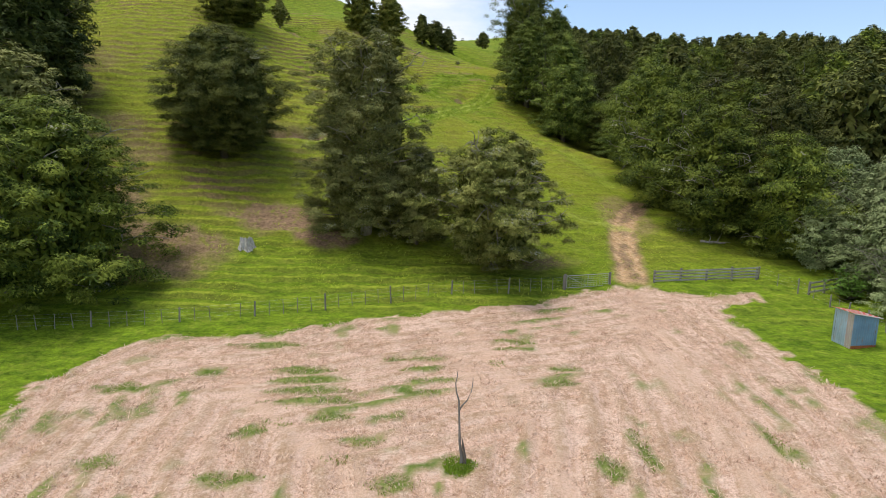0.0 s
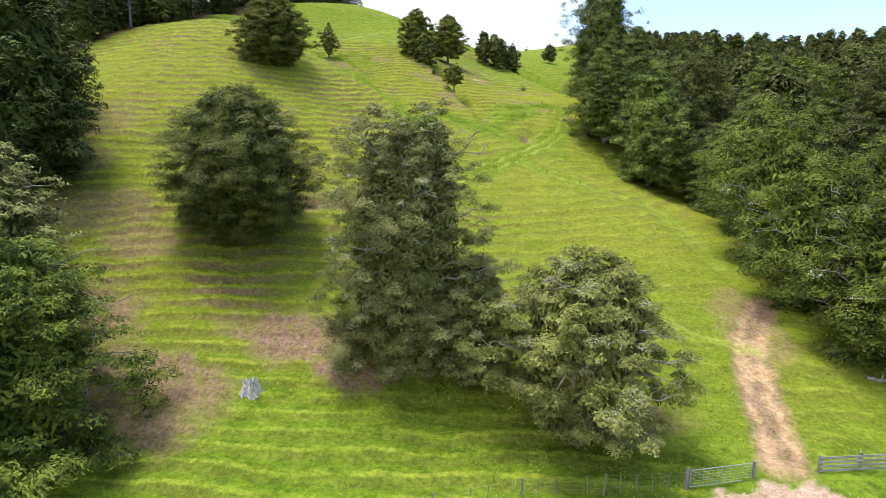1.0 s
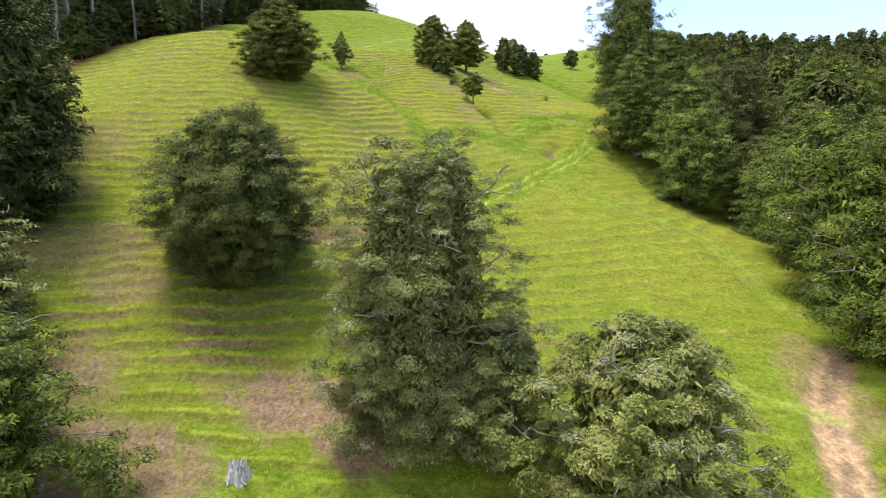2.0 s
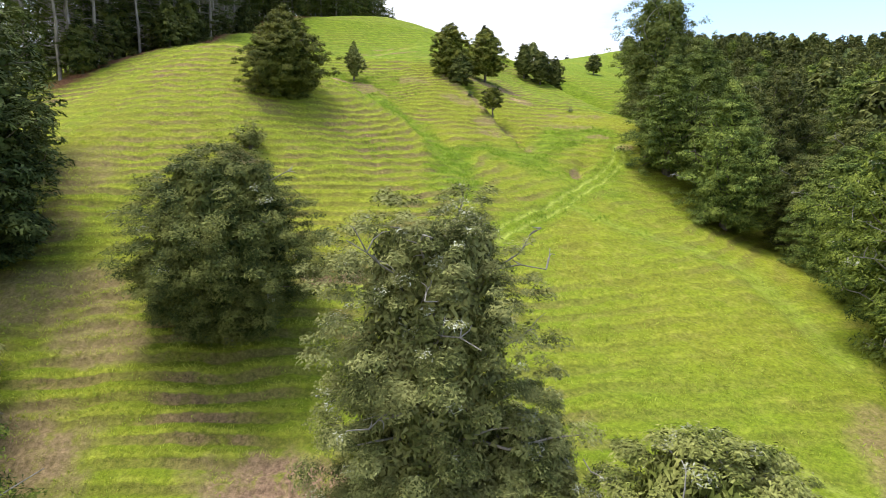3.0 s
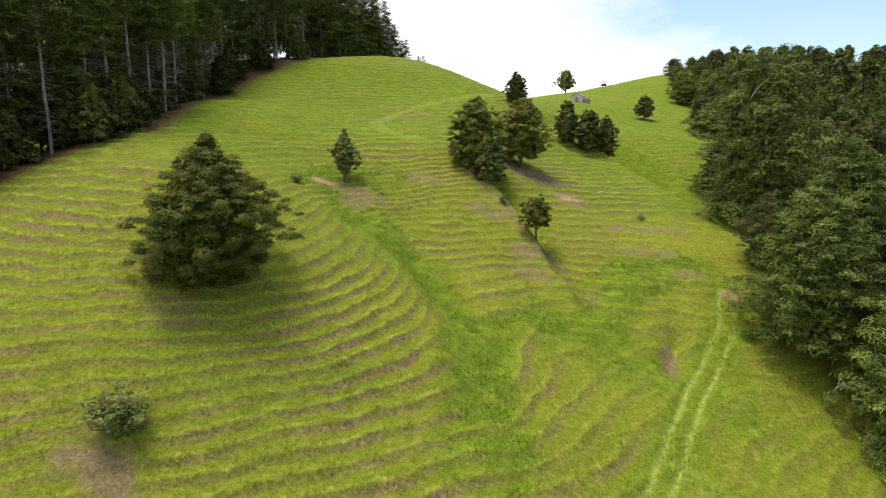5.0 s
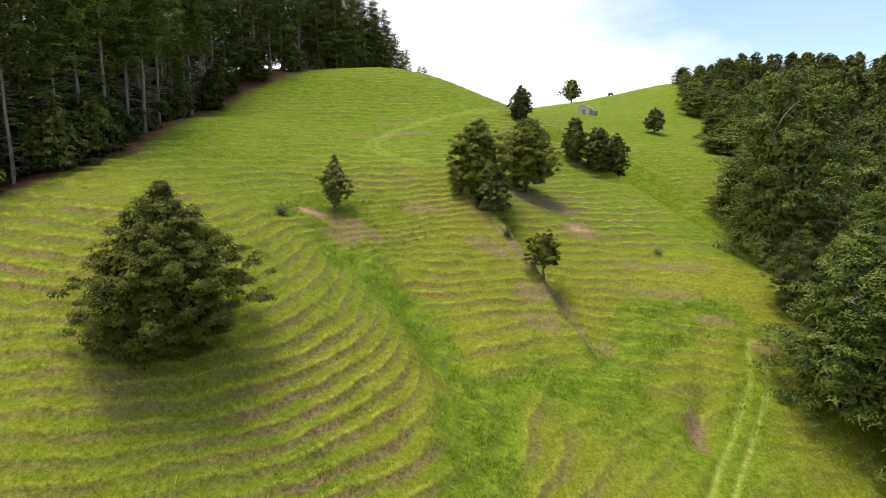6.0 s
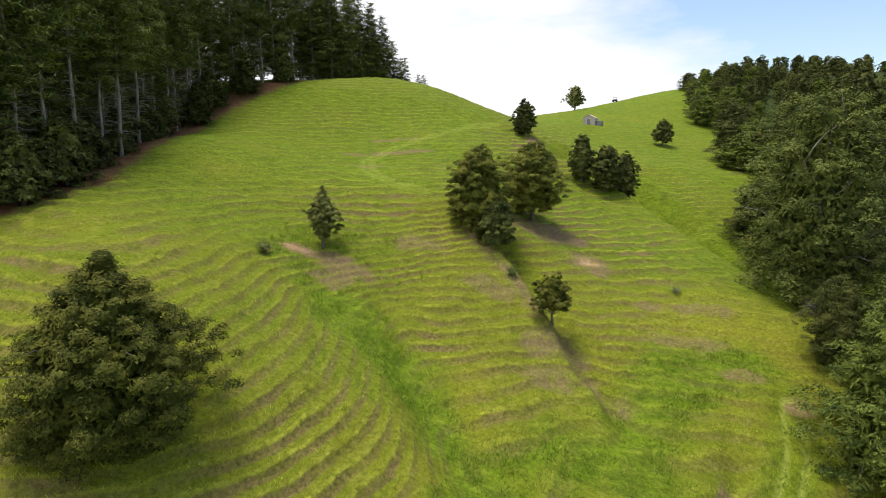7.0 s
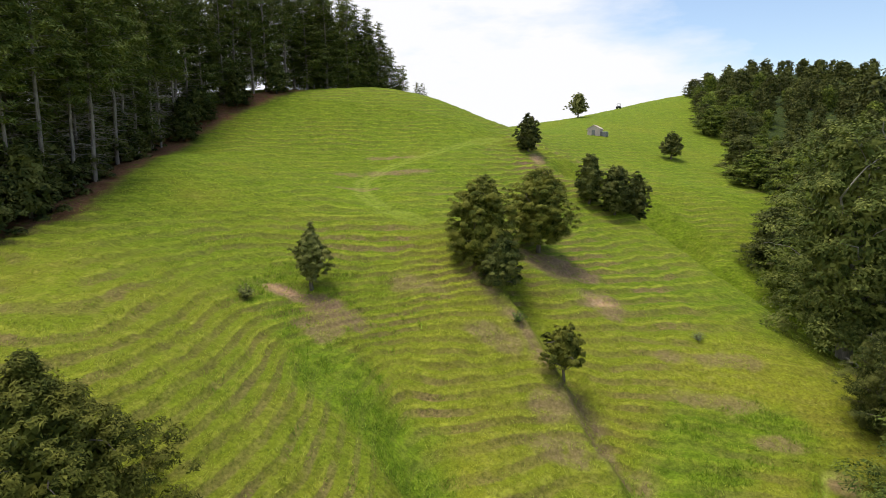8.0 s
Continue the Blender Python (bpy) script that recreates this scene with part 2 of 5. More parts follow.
DARK_LEAF = leaf_material("dark_leaf", (0.012, 0.022, 0.006), (0.048, 0.072, 0.017), (0.130, 0.152, 0.040))
SCRUB_LEAF = leaf_material("scrub_leaf", (0.090, 0.125, 0.050), (0.215, 0.265, 0.115), (0.360, 0.410, 0.195))
BRIGHT_LEAF = leaf_material("bright_leaf", (0.06, 0.12, 0.015), (0.11, 0.21, 0.03), (0.16, 0.28, 0.05))
LICHEN = leaf_material("pale_lichen", (0.22, 0.23, 0.16), (0.38, 0.39, 0.28), (0.52, 0.52, 0.42), 0.05, 0.1)
BARK = rough_material("bark", (0.075, 0.062, 0.048), (0.19, 0.165, 0.135), 5.0, 0.95, 0.8, (1, 1, 0.2))
PALE_BARK = rough_material("lichen_bark", (0.13, 0.12, 0.10), (0.33, 0.31, 0.27), 5.0, 0.95, 0.8, (1, 1, 0.3))
POST_WOOD = rough_material("grey_timber", (0.12, 0.112, 0.10), (0.29, 0.275, 0.25), 9.0, 0.9, 0.5, (1, 1, 0.15))
STUMP_WOOD = rough_material("bleached_stump", (0.26, 0.25, 0.24), (0.62, 0.60, 0.57), 7.0, 0.95, 0.9, (1, 1, 0.25))
RAIL_WOOD = rough_material("weathered_rail", (0.20, 0.195, 0.18), (0.46, 0.45, 0.42), 9.0, 0.9, 0.5, (0.12, 1, 1))
STEEL = rough_material("galvanised_steel", (0.30, 0.32, 0.33), (0.50, 0.52, 0.53), 12.0, 0.45, 0.1, None, 0.7)
PINE_BARK = rough_material("pine_bark", (0.160, 0.132, 0.108), (0.400, 0.340, 0.290), 5.0, 0.95, 0.8, (1, 1, 0.2))


# ------------------------------------------------------------ shape of the land
# broad landforms: centre x, y, radius, height
FAR_HILLS = [
    (80, 360, 80, 47.1), (-104, 128, 56, 10.1), (240, 440, 80, 42.7), (-76, 296, 56, 31.1), (64, 464, 56, 32.9),
    (80, 140, 40, -4.1), (-40, 80, 40, 5.1), (0, 220, 40, 10.9), (240, 280, 80, 21.7), (-20, 0, 40, -0.7),
    (40, 280, 40, 21.5), (-80, 180, 40, 6.6), (40, 80, 40, -1.8), (100, 40, 40, 3.8), (0, 400, 40, 16.2),
    (-140, 320, 40, 15.3), (160, 440, 80, 52.4), (240, 380, 40, 23.2), (60, 180, 40, -6), (-80, 20, 40, -0.8),
    (60, 400, 40, 15.7), (-80, -40, 40, 0.6), (-160, 60, 40, 5.8), (240, 200, 40, -4.1),
]
SWELLS = [
    (-40, 78, 13, 3.1), (-14, 124, 13, 1), (-40, 170, 13, 6.1), (-53, 118, 13, 2.4), (-34, 52, 13, 2.4),
    (12, 111, 13, 0.1), (-40, 98, 13, 2.6), (-66, 163, 13, 3.2), (64, 118, 13, 1.7), (-20, 156, 13, 1.5),
    (18, 156, 13, 0.9), (-14, 182, 13, 0.7), (-24, 116, 9, 3.4), (-28, 84, 9, 3.1), (-20, 138, 9, 3),
    (12, 106, 9, 3.5), (-60, 88, 9, 2.4), (-10, 80, 9, 1.2), (-38, 62, 9, 2), (-15, 106, 9, 2.2), (8, 120, 9, 1.5),
    (-51, 120, 9, 2.2), (-51, 102, 9, 1.9), (-38, 88, 9, 2.9), (-28, 70, 9, 1.2),
]
HOLLOWS = [
    (-34, 202, 13, -5), (18, 137, 13, -2.2), (32, 92, 13, -2.8), (-20, 26, 13, -1.3), (32, 124, 13, -1.7),
    (-66, 59, 13, -0.9), (-1, 98, 13, -1.3), (12, 66, 13, -0.5), (-46, 144, 13, -0.8), (-1, 170, 13, -2.3),
    (-40, 26, 13, -1.7), (-14, 52, 13, -0.5), (-33, 106, 9, -1.7), (26, 88, 9, -2.7), (-6, 142, 9, -1),
    (39, 152, 9, -1.4), (-24, 98, 9, -1), (30, 62, 9, -0.8), (21, 124, 9, -1.6),
]


def soft(v, k):
    return k * np.log1p(np.exp(np.clip(v / k, -40, 40)))


# sharp folds of the slope: line, crest height and width, then the drop beside it: depth, distance and width
FOLDS = [([(-17.6, 114), (-15.4, 110.6), (-12.1, 107.4), (-9.6, 103.4), (-7.2, 100.0), (-5.6, 97), (-4.6, 93)], 0.4, 1.6, 1.35, 2.3, 1.9),
         ([(-13, 150), (-7, 146.2), (-0.5, 141.8), (5, 133.5), (9.8, 126), (13.6, 118)], 0.9, 4.0, 4.2, 5.0, 4.2),
         ([(-29, 106), (-25.5, 101.2), (-22.9, 96.6), (-20.2, 92.4), (-17.6, 87.6), (-15, 82)], 0.15, 4.5, 0.9, 3.8, 2.8)]


def fold(x, y, pts, crest, wide, drop, off, drop_wide):
    x, y = x + 1.1 * wobble(x, y, 5, 71, 2), y + 1.1 * wobble(x, y, 5, 72, 2)
    d, u = line_distance(x, y, pts)
    side = line_side(x, y, pts)
    fade = step(u, 0, 0.2) * (1 - step(u, 0.8, 1))
    up = crest * np.exp(-(d / np.where(side > 0, wide, 0.55 * wide)) ** 2)
    down = drop * (1 - np.exp(-(d / (0.55 * drop_wide)) ** 2)) * np.exp(-((d - off) / drop_wide) ** 2)
    return fade * (up - np.where(side > 0, 0, down))


def land(x, y):
    """Smooth height of the land: a level paddock, a hillside, spurs and hollows."""
    x, y = np.asarray(x, float), np.asarray(y, float)
    z = 0.28 * (soft(y - 36, 3) - soft(y - 185, 12)) - 0.6
    for a, b, r, h in FAR_HILLS + SWELLS + HOLLOWS:
        z = z + h * np.exp(-((x - a) ** 2 + (y - b) ** 2) / (2 * r * r))
    for each in FOLDS:
        z = z + fold(x, y, *each)
    return z


def ground(x, y):
    return float(land(x, y))


def lattice(i, j, seed):
    n = (i * 374761393 + j * 668265263 + seed * 974711) & 0x7FFFFFFF
    n = ((n ^ (n >> 13)) * 1274126177) & 0x7FFFFFFF
    return ((n ^ (n >> 16)) & 0xFFFF) / 65535.0


def wobble(x, y, size, seed=0, octaves=3):
    """Smooth noise from -1 to 1."""
    total, gain, weight = 0.0, 1.0, 0.0
    for o in range(octaves):
        turn, k = 0.6 + 1.1 * o + 0.7 * seed, 2 ** o / size
        u, v = (x * math.cos(turn) - y * math.sin(turn)) * k + 31.7 * o, (x * math.sin(turn) + y * math.cos(turn)) * k - 17.3 * o
        i, j = np.floor(u).astype(np.int64), np.floor(v).astype(np.int64)
        f, g = u - i, v - j
        f, g = f * f * (3 - 2 * f), g * g * (3 - 2 * g)
        s = seed + 11 * o
        top = lattice(i, j, s) * (1 - f) + lattice(i + 1, j, s) * f
        low = lattice(i, j + 1, s) * (1 - f) + lattice(i + 1, j + 1, s) * f
        total, weight, gain = total + gain * (top * (1 - g) + low * g), weight + gain, gain * 0.5
    return 2 * total / weight - 1


def step(v, lo, hi):
    u = np.clip((v - lo) / (hi - lo), 0, 1)
    return u * u * (3 - 2 * u)


def line_distance(x, y, pts):
    """Distance to a line through pts, and how far along it (0 to 1)."""
    best, along = np.full(x.shape, 1e9), np.zeros(x.shape)
    n = len(pts) - 1
    for k in range(n):
        (ax, ay), (bx, by) = pts[k], pts[k + 1]
        dx, dy = bx - ax, by - ay
        u = np.clip(((x - ax) * dx + (y - ay) * dy) / (dx * dx + dy * dy), 0, 1)
        d = np.hypot(x - ax - u * dx, y - ay - u * dy)
        near = d < best
        best, along = np.where(near, d, best), np.where(near, (k + u) / n, along)
    return best, along


def line_side(x, y, pts):
    """1 to the left of a line through pts, -1 to its right."""
    best, side = np.full(x.shape, 1e9), np.zeros(x.shape)
    for (ax, ay), (bx, by) in zip(pts, pts[1:]):
        dx, dy = bx - ax, by - ay
        u = np.clip(((x - ax) * dx + (y - ay) * dy) / (dx * dx + dy * dy), 0, 1)
        d = np.hypot(x - ax - u * dx, y - ay - u * dy)
        side = np.where(d < best, np.sign(dx * (y - ay) - dy * (x - ax)), side)
        best = np.minimum(d, best)
    return -side


def inside(x, y, pts):
    hit = np.zeros(x.shape, bool)
    for (ax, ay), (bx, by) in zip(pts, pts[1:] + pts[:1]):
        if ay != by:
            hit ^= ((ay > y) != (by > y)) & (x < (bx - ax) * (y - ay) / (by - ay) + ax)
    return hit


PADDOCK = [(-13.0, -12), (-14.5, 10), (-15.8, 19.4), (-17.2, 23.2), (-16.3, 25.4), (-14.6, 27.7), (-9.4, 28.3), (-3, 30.7), (4, 32.8),
           (11.2, 36.3), (13.9, 36.6), (16.4, 35.5), (20.2, 36.8), (20.4, 35.9), (16.9, 33.4), (16.5, 29.3), (16.8, 24.5), (16.2, 19), (14, 8), (13, -12)]
DRIVE = [(12.6, 35), (13.2, 39), (13.9, 43.5), (14.8, 47), (16.2, 50.5), (18.5, 54)]
SHEEP_PATH = [(15.4, 47.5), (13.0, 48.2), (11, 49.4)]
HAY_TRACKS = [[(-8.2, 24.5), (-8.0, 22.3), (-6.4, 20.3), (-4.9, 18.4), (-3.0, 16.5), (-2.1, 15.0), (-0.6, 12)], [(0.2, 29), (0.8, 25.5), (1.9, 22), (3.4, 18.6), (4.2, 12)], [(1.7, 29), (2.4, 25), (3.6, 21)],
              [(12.2, 36), (10.6, 30), (9.8, 24), (9.3, 12)], [(13, 36), (11.6, 30), (10.9, 24), (10.5, 12)]]
WHEEL_TRACK = [(8.2, 99.5), (7.4, 95.6), (3.1, 86.4), (-0.4, 77), (-3.7, 71.6), (-7.2, 65.7), (-9.6, 62.5), (-13, 58.2)]
SIDE_TRACK = [(0.9, 79.4), (4.5, 77.1), (8.2, 76.1), (12.0, 75.3), (14.2, 73.7), (15.5, 70.9), (16.6, 65.5), (17.2, 60)]
RIDGE_PATH = [(-22.7, 117.1), (-26.6, 118.5), (-31.3, 125.0), (-33.3, 130.5), (-31.5, 136.6), (-25.9, 143.1), (-19.2, 153.6)]
DITCH = [(-17.2, 113), (-15.6, 110.6), (-11.9, 107.4), (-8.9, 103.4), (-6.4, 100.4), (-4.2, 98), (-3.0, 95.5)]
SLIP = [(-17.0, 58.3), (-15.1, 59.5), (-13.1, 60.6), (-12.1, 62.6), (-11.4, 64.4), (-10.7, 66.0)]
# bare patches: x, y, radius along x, radius along y, strength; those near x -36, y 58 also stand in for tree shade
BARE = [(-8.2, 118.4, 3.4, 1.9, 0.9), (-12, 43.5, 4.2, 2.6, 1), (-9, 42.2, 3.2, 1.8, 1), (-20, 38, 5.5, 3.2, 0.75), (5.5, 40.2, 4, 1.6, 0.7), (-27.2, 74.5, 2.2, 1.4, 0.3),
        (-25.8, 66.6, 2.2, 1.2, 0.8), (-28, 103.4, 3.2, 1.5, 0.9), (-30.5, 103.8, 2.2, 0.8, 1), (-26, 100.5, 2.2, 1.5, 0.6), (-11.6, 117.2, 4.2, 1.8, 0.8),
        (-5.4, 114.5, 2, 1.6, 0.8), (-12.6, 151, 1.4, 2.6, 0.7), (2.2, 90.8, 0.8, 2.6, 0.9), (8.8, 99.6, 1.2, 0.8, 0.7), (-8.2, 101, 1.6, 2.4, 0.6),
        (-5.6, 98.6, 1.5, 2, 0.7), (16, 51, 2.5, 5, 0.6), (-30, 134, 5, 1, 0.7), (-33, 127, 3, 0.8, 0.6), (-10.5, 116.5, 3, 1.5, 0.6), (-5.0, 113.2, 2.2, 1.6, 0.7), (-0.4, 108.4, 1.6, 1, 0.55),
        (4.2, 108.6, 3, 1, 0.5), (2.4, 104.3, 4, 1, 0.5), (-9.2, 100, 2, 1.5, 0.6), (-8.4, 96.8, 2.4, 1.2, 0.6), (-13.3, 104.2, 2.6, 1, 0.55), (-20.3, 107.4, 3, 1.2, 0.5),
        (-24.4, 102.5, 2.2, 1.4, 0.7), (6, 101.4, 2, 0.8, 0.6), (-32.6, 140.3, 4, 0.8, 0.6), (-35.7, 133, 2, 0.8, 0.6), (-19, 39.7, 5, 2.3, 0.9), (-20.5, 36.4, 5, 2.2, 0.85),
        (-26, 42.7, 5, 2.6, 0.8), (-14.2, 44.2, 3.5, 1.8, 0.9), (-38.5, 59, 4, 5, 0.45), (-34, 54.5, 3, 3, 0.5), (-28.5, 51.5, 3.5, 2, 0.6), (-25.5, 48.8, 3.5, 1.6, 0.6), (-31, 50, 5, 3, 0.6), (-36, 60, 4, 4, 0.45)]
PINE_EDGE = [(-57, 85), (-55.2, 93), (-53.6, 100.5), (-52.6, 105), (-56, 116), (-62, 130), (-64.5, 140), (-64, 150), (-59.5, 156.5), (-58.5, 164)]


# strips of green that the mower missed: x, y, radius along x, radius along y
MISSED = [(-5.9, 24.1, 1.5, 0.3), (-5.5, 23.1, 2.1, 0.3), (-5.4, 22.1, 2.1, 0.33), (-5.0, 21.1, 2.1, 0.36), (-1.0, 25.3, 1.7, 0.26), (-0.8, 24.1, 1.1, 0.28), (-0.3, 23.0, 1.1, 0.28),
          (-0.6, 21.9, 1.3, 0.3), (3.7, 27.4, 1.2, 0.26), (3.6, 26.5, 1.1, 0.26), (5.6, 24.3, 0.8, 0.28), (5.0, 22.8, 0.9, 0.32), (-10, 24, 0.8, 0.45), (-6.6, 18.8, 0.6, 0.4),
          (-1.4, 15.6, 0.8, 0.45), (11.5, 18, 0.3, 1.5), (6.8, 17.6, 0.3, 1.4), (5.4, 16.5, 0.5, 0.8), (-10.8, 16.9, 0.8, 0.4), (-6.3, 15.9, 1.1, 0.4), (-4, 19.8, 0.9, 0.35),
          (-2.5, 18.1, 0.8, 0.26), (-5.8, 19.4, 0.5, 0.35), (0.7, 16.5, 0.6, 0.45), (-8.4, 27, 2.2, 0.3), (-13, 22.6, 1.4, 0.4), (2.6, 24.8, 0.4, 0.3), (-3.2, 17, 0.5, 0.3)]


FOREST_EDGE = [(26, 45), (27, 80), (26, 100), (22, 112), (22, 130), (24, 150), (27, 170), (33, 195), (33, 215), (40, 290)]
# the wet swale below the spur
SWALE = [(-32, 103), (-27.4, 99.2), (-23.0, 95.6), (-18.6, 93.0), (-15.4, 91.2), (-13.2, 88.4), (-11.6, 85.0), (-10.6, 80.5), (-10, 76)]


def axis(lo, hi, fine, ends):
    """Even steps between lo and hi, then longer and longer ones out to the ends."""
    mid = list(np.arange(lo, hi, fine))
    for sign, start, end in ((-1, lo, ends[0]), (1, mid[-1], ends[1])):
        d, at, extra = fine, start, []
        while (end - at) * sign > 0:
            d *= 1.13
            at += sign * d
            extra.append(at)
        mid = extra[::-1] + mid if sign < 0 else mid + extra
    return np.array(mid)


GRID = [0, 0]   # columns and rows of the ground sheet


def build_ground():
    xs = np.concatenate([axis(-64, -48, 0.42, (-2500, -48))[:-1], np.arange(-48, 8, 0.23), axis(8, 30, 0.42, (8, 2500))])
    ys = axis(6, 40, 0.32, (-800, 40.1))[:-1]
    ys = np.concatenate([ys, np.arange(40, 122, 0.22), axis(122, 165, 0.4, (122, 3500))])
    x, y = np.meshgrid(xs, ys)
    z = land(x, y)
    gy, gx = np.gradient(z, ys, xs)
    slope = np.hypot(gx, gy)
    near = step(x, -110, -70) * (1 - step(x, 60, 110)) * step(y, -20, 10) * (1 - step(y, 230, 300))
    far = np.hypot(x, y - 100)
    z = np.where(far > 330, z + step(far, 330, 1600) * (10 + 35 * wobble(x, y, 420, 5)), z)
    # stock steps that follow the contours of the slope and bend up into the swale
    rise = 0.66
    d, u = line_distance(x, y, SWALE)
    upper = line_side(x, y, SWALE) > 0
    bend = step(u, 0.02, 0.25) * (1 - step(u, 0.55, 1.0)) * np.where(upper, np.exp(-(d / 4.6) ** 1.6), np.exp(-(d / 30) ** 2))
    swung = z - 2.0 * bend - 0.27 * soft(43 - y, 2)
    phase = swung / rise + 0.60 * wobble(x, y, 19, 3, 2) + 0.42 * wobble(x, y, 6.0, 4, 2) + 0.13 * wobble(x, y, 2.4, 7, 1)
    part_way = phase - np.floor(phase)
    flat = 0.75 * step(y + 2 * wobble(x, y, 9, 6), 29, 33) * (1 - step(y, 42, 48))
    power = np.maximum(step(slope, 0.12, 0.22) * step(y, 38, 46), np.maximum(flat, np.where(upper, step(bend, 0.05, 0.3), 0))) * near
    power = power * (0.62 + 0.38 * step(wobble(x, y, 13, 8), -0.4, 0.2))
    power = power * (1 - 0.85 * step(slope, 0.60, 0.9)) * (1 - 0.65 * step(y, 158, 180))
    power *= 1 - 0.6 * np.exp(-((x + 44) ** 2 / 300 + (y - 118) ** 2 / 700))
    power *= 1 - 0.45 * step(y, 116, 128) * (1 - step(x, -24, -14))
    power *= (0.55 + 0.45 * step(-x + 4 * wobble(x, y, 18, 9), -8, 4)) * (0.6 + 0.4 * step(wobble(x, y, 5.0, 10), -0.35, 0.3))
    trough = (1 - step(d, 1.2, 3.0)) * step(u, 0.05, 0.2) * (1 - step(u, 0.9, 1.0))
    power *= 1 - 0.6 * trough
    boggy = np.exp(-((x + 4) / 5.5) ** 2 - ((y - 91) / 6) ** 2)
    power *= 1 - 0.85 * boggy
    power *= 1 - 0.3 * step(x + 3 * wobble(x, y, 8, 16), -12, -4) * (1 - step(y, 78, 90)) * step(y, 46, 50)
    power *= 0.58 + 0.42 * step(wobble(x, y, 7.5, 17) + 0.5 * wobble(x, y, 2.6, 18), -0.55, 0.15)
    z = z - 0.45 * near * trough
    shaped = step(part_way, 0.48, 0.90) * 0.92 + 0.08 * part_way
    z = z + rise * power * 0.8 * (shaped - part_way)
    dryness = power * step(y, 41, 47) * (0.6 + 0.4 * step(wobble(x, y, 6, 15), -0.4, 0.1))
    # drier, browner spots; the last three also stand in for shade at the left
    for dx, dy, rx, ry in ((-20, 90, 8, 9), (1, 106, 9, 5), (-8.6, 101, 4, 6), (-24, 103, 6, 3), (-33, 76, 10, 9), (-26, 60, 9, 7), (-32, 65, 8, 8), (-38, 58, 6, 8)):
        dryness = np.maximum(dryness, np.exp(-(((x - dx) / rx) ** 2 + ((y - dy) / ry) ** 2)))
    dryness *= 1 - 0.9 * boggy
    # tufts and hummocks
    lumpy = near * (0.5 + 0.5 * step(y, 30, 40))
    mown = inside(x + 0.7 * wobble(x, y, 2.0, 21) + 0.5 * wobble(x, y, 0.8, 23, 1), y + 0.7 * wobble(x, y, 1.8, 22) + 0.4 * wobble(x, y, 0.8, 24, 1), PADDOCK).astype(float)
    z = z + lumpy * (1 - 0.8 * mown) * (0.16 * wobble(x, y, 1.2, 1, 2) + 0.10 * wobble(x, y, 5, 2) + 0.05 * wobble(x, y, 0.7, 12, 1))
    # hay rows, round and round the paddock
    d, along = line_distance(x, y, PADDOCK[1:-1])
    lane = (d + 0.25 * wobble(x, y, 3, 34), along * 95.0)
    d = d + 0.5 * wobble(x, y, 5, 30)
    row = d / 1.15
    row = row - np.floor(row)
    z = z + mown * (0.06 * np.sin(2 * np.pi * row) + 0.06 * wobble(x, y, 0.9, 31, 2))
    gap = mown * step(row, 0.02, 0.12) * (1 - step(row, 0.40, 0.5)) * step(wobble(x, y, 2.2, 33), 0.2, 0.45)
    gap = np.maximum(gap, mown * 0.8 * step(wobble(x, y, 1.3, 35, 2), 0.38, 0.6) * step(wobble(x, y, 7, 36), -0.15, 0.2))
    for gx_, gy_, rx, ry in MISSED:
        q = np.hypot((x - gx_ + 0.12 * (y - gy_)) / rx, (y - gy_) / ry) + 0.16 * wobble(x, y, 0.8, 37) + 0.15 * wobble(x, y, 0.35, 38)
        gap = np.maximum(gap, mown * (1 - step(q, 0.7, 1.1)))
    # tracks, ditch and slip
    soil, clay, worn, lush = (np.zeros(x.shape) for _ in range(4))
    jit = 0.25 * wobble(x, y, 1.6, 40)
    d, u = line_distance(x, y, DRIVE)
    drive = 1 - step(d + jit, 0.75, 1.35)
    ruts = np.exp(-((d - 0.62) / 0.22) ** 2)
    z = z - near * 0.10 * ruts * drive - 0.10 * drive * step(y, 36, 39)
    soil = np.maximum(soil, drive * step(y, 36.4, 38))
    clay = np.maximum(clay, 0.9 * drive * step(y, 36.4, 38) * (1 - 0.5 * step(y, 46, 52)) * step(wobble(x, y, 1.5, 41) + ruts * 0.7, -0.25, 0.4))
    for way in HAY_TRACKS:
        d, u = line_distance(x, y, way)
        worn = np.maximum(worn, mown * (1 - step(d + jit, 0.18, 0.5)))
        gap = gap * step(d, 0.3, 0.7)
    d, u = line_distance(x, y, SHEEP_PATH)
    worn = np.maximum(worn, 0.6 * (1 - step(d + jit, 0.2, 0.5)))
    d, u = line_distance(x, y, WHEEL_TRACK)
    wheel = np.exp(-((d - 0.55) / 0.17) ** 2)
    lush = np.maximum(lush, 0.5 * (1 - step(d, 1.0, 2.4)) * step(y, 62, 70))
    bench = np.exp(-(d / 1.5) ** 2)
    z = z - 0.16 * wheel - 0.12 * bench
    worn = np.maximum(worn, wheel)
    flattened = bench
    d, u = line_distance(x, y, SIDE_TRACK)
    wheel = np.exp(-((d - 0.5) / 0.35) ** 2)
    z = z - 0.10 * wheel - 0.15 * np.exp(-(d / 1.2) ** 2)
    lush = np.maximum(lush, 0.5 * np.exp(-(d / 1.6) ** 2))
    worn = np.maximum(worn, 0.30 * wheel)
    d, u = line_distance(x, y, RIDGE_PATH)
    wheel = np.exp(-((d - 0.5) / 0.45) ** 2)
    z = z - 0.22 * np.exp(-(d / 1.4) ** 2)
    flattened = np.maximum(flattened, np.exp(-(d / 1.8) ** 2))
    worn = np.maximum(worn, 0.36 * wheel)
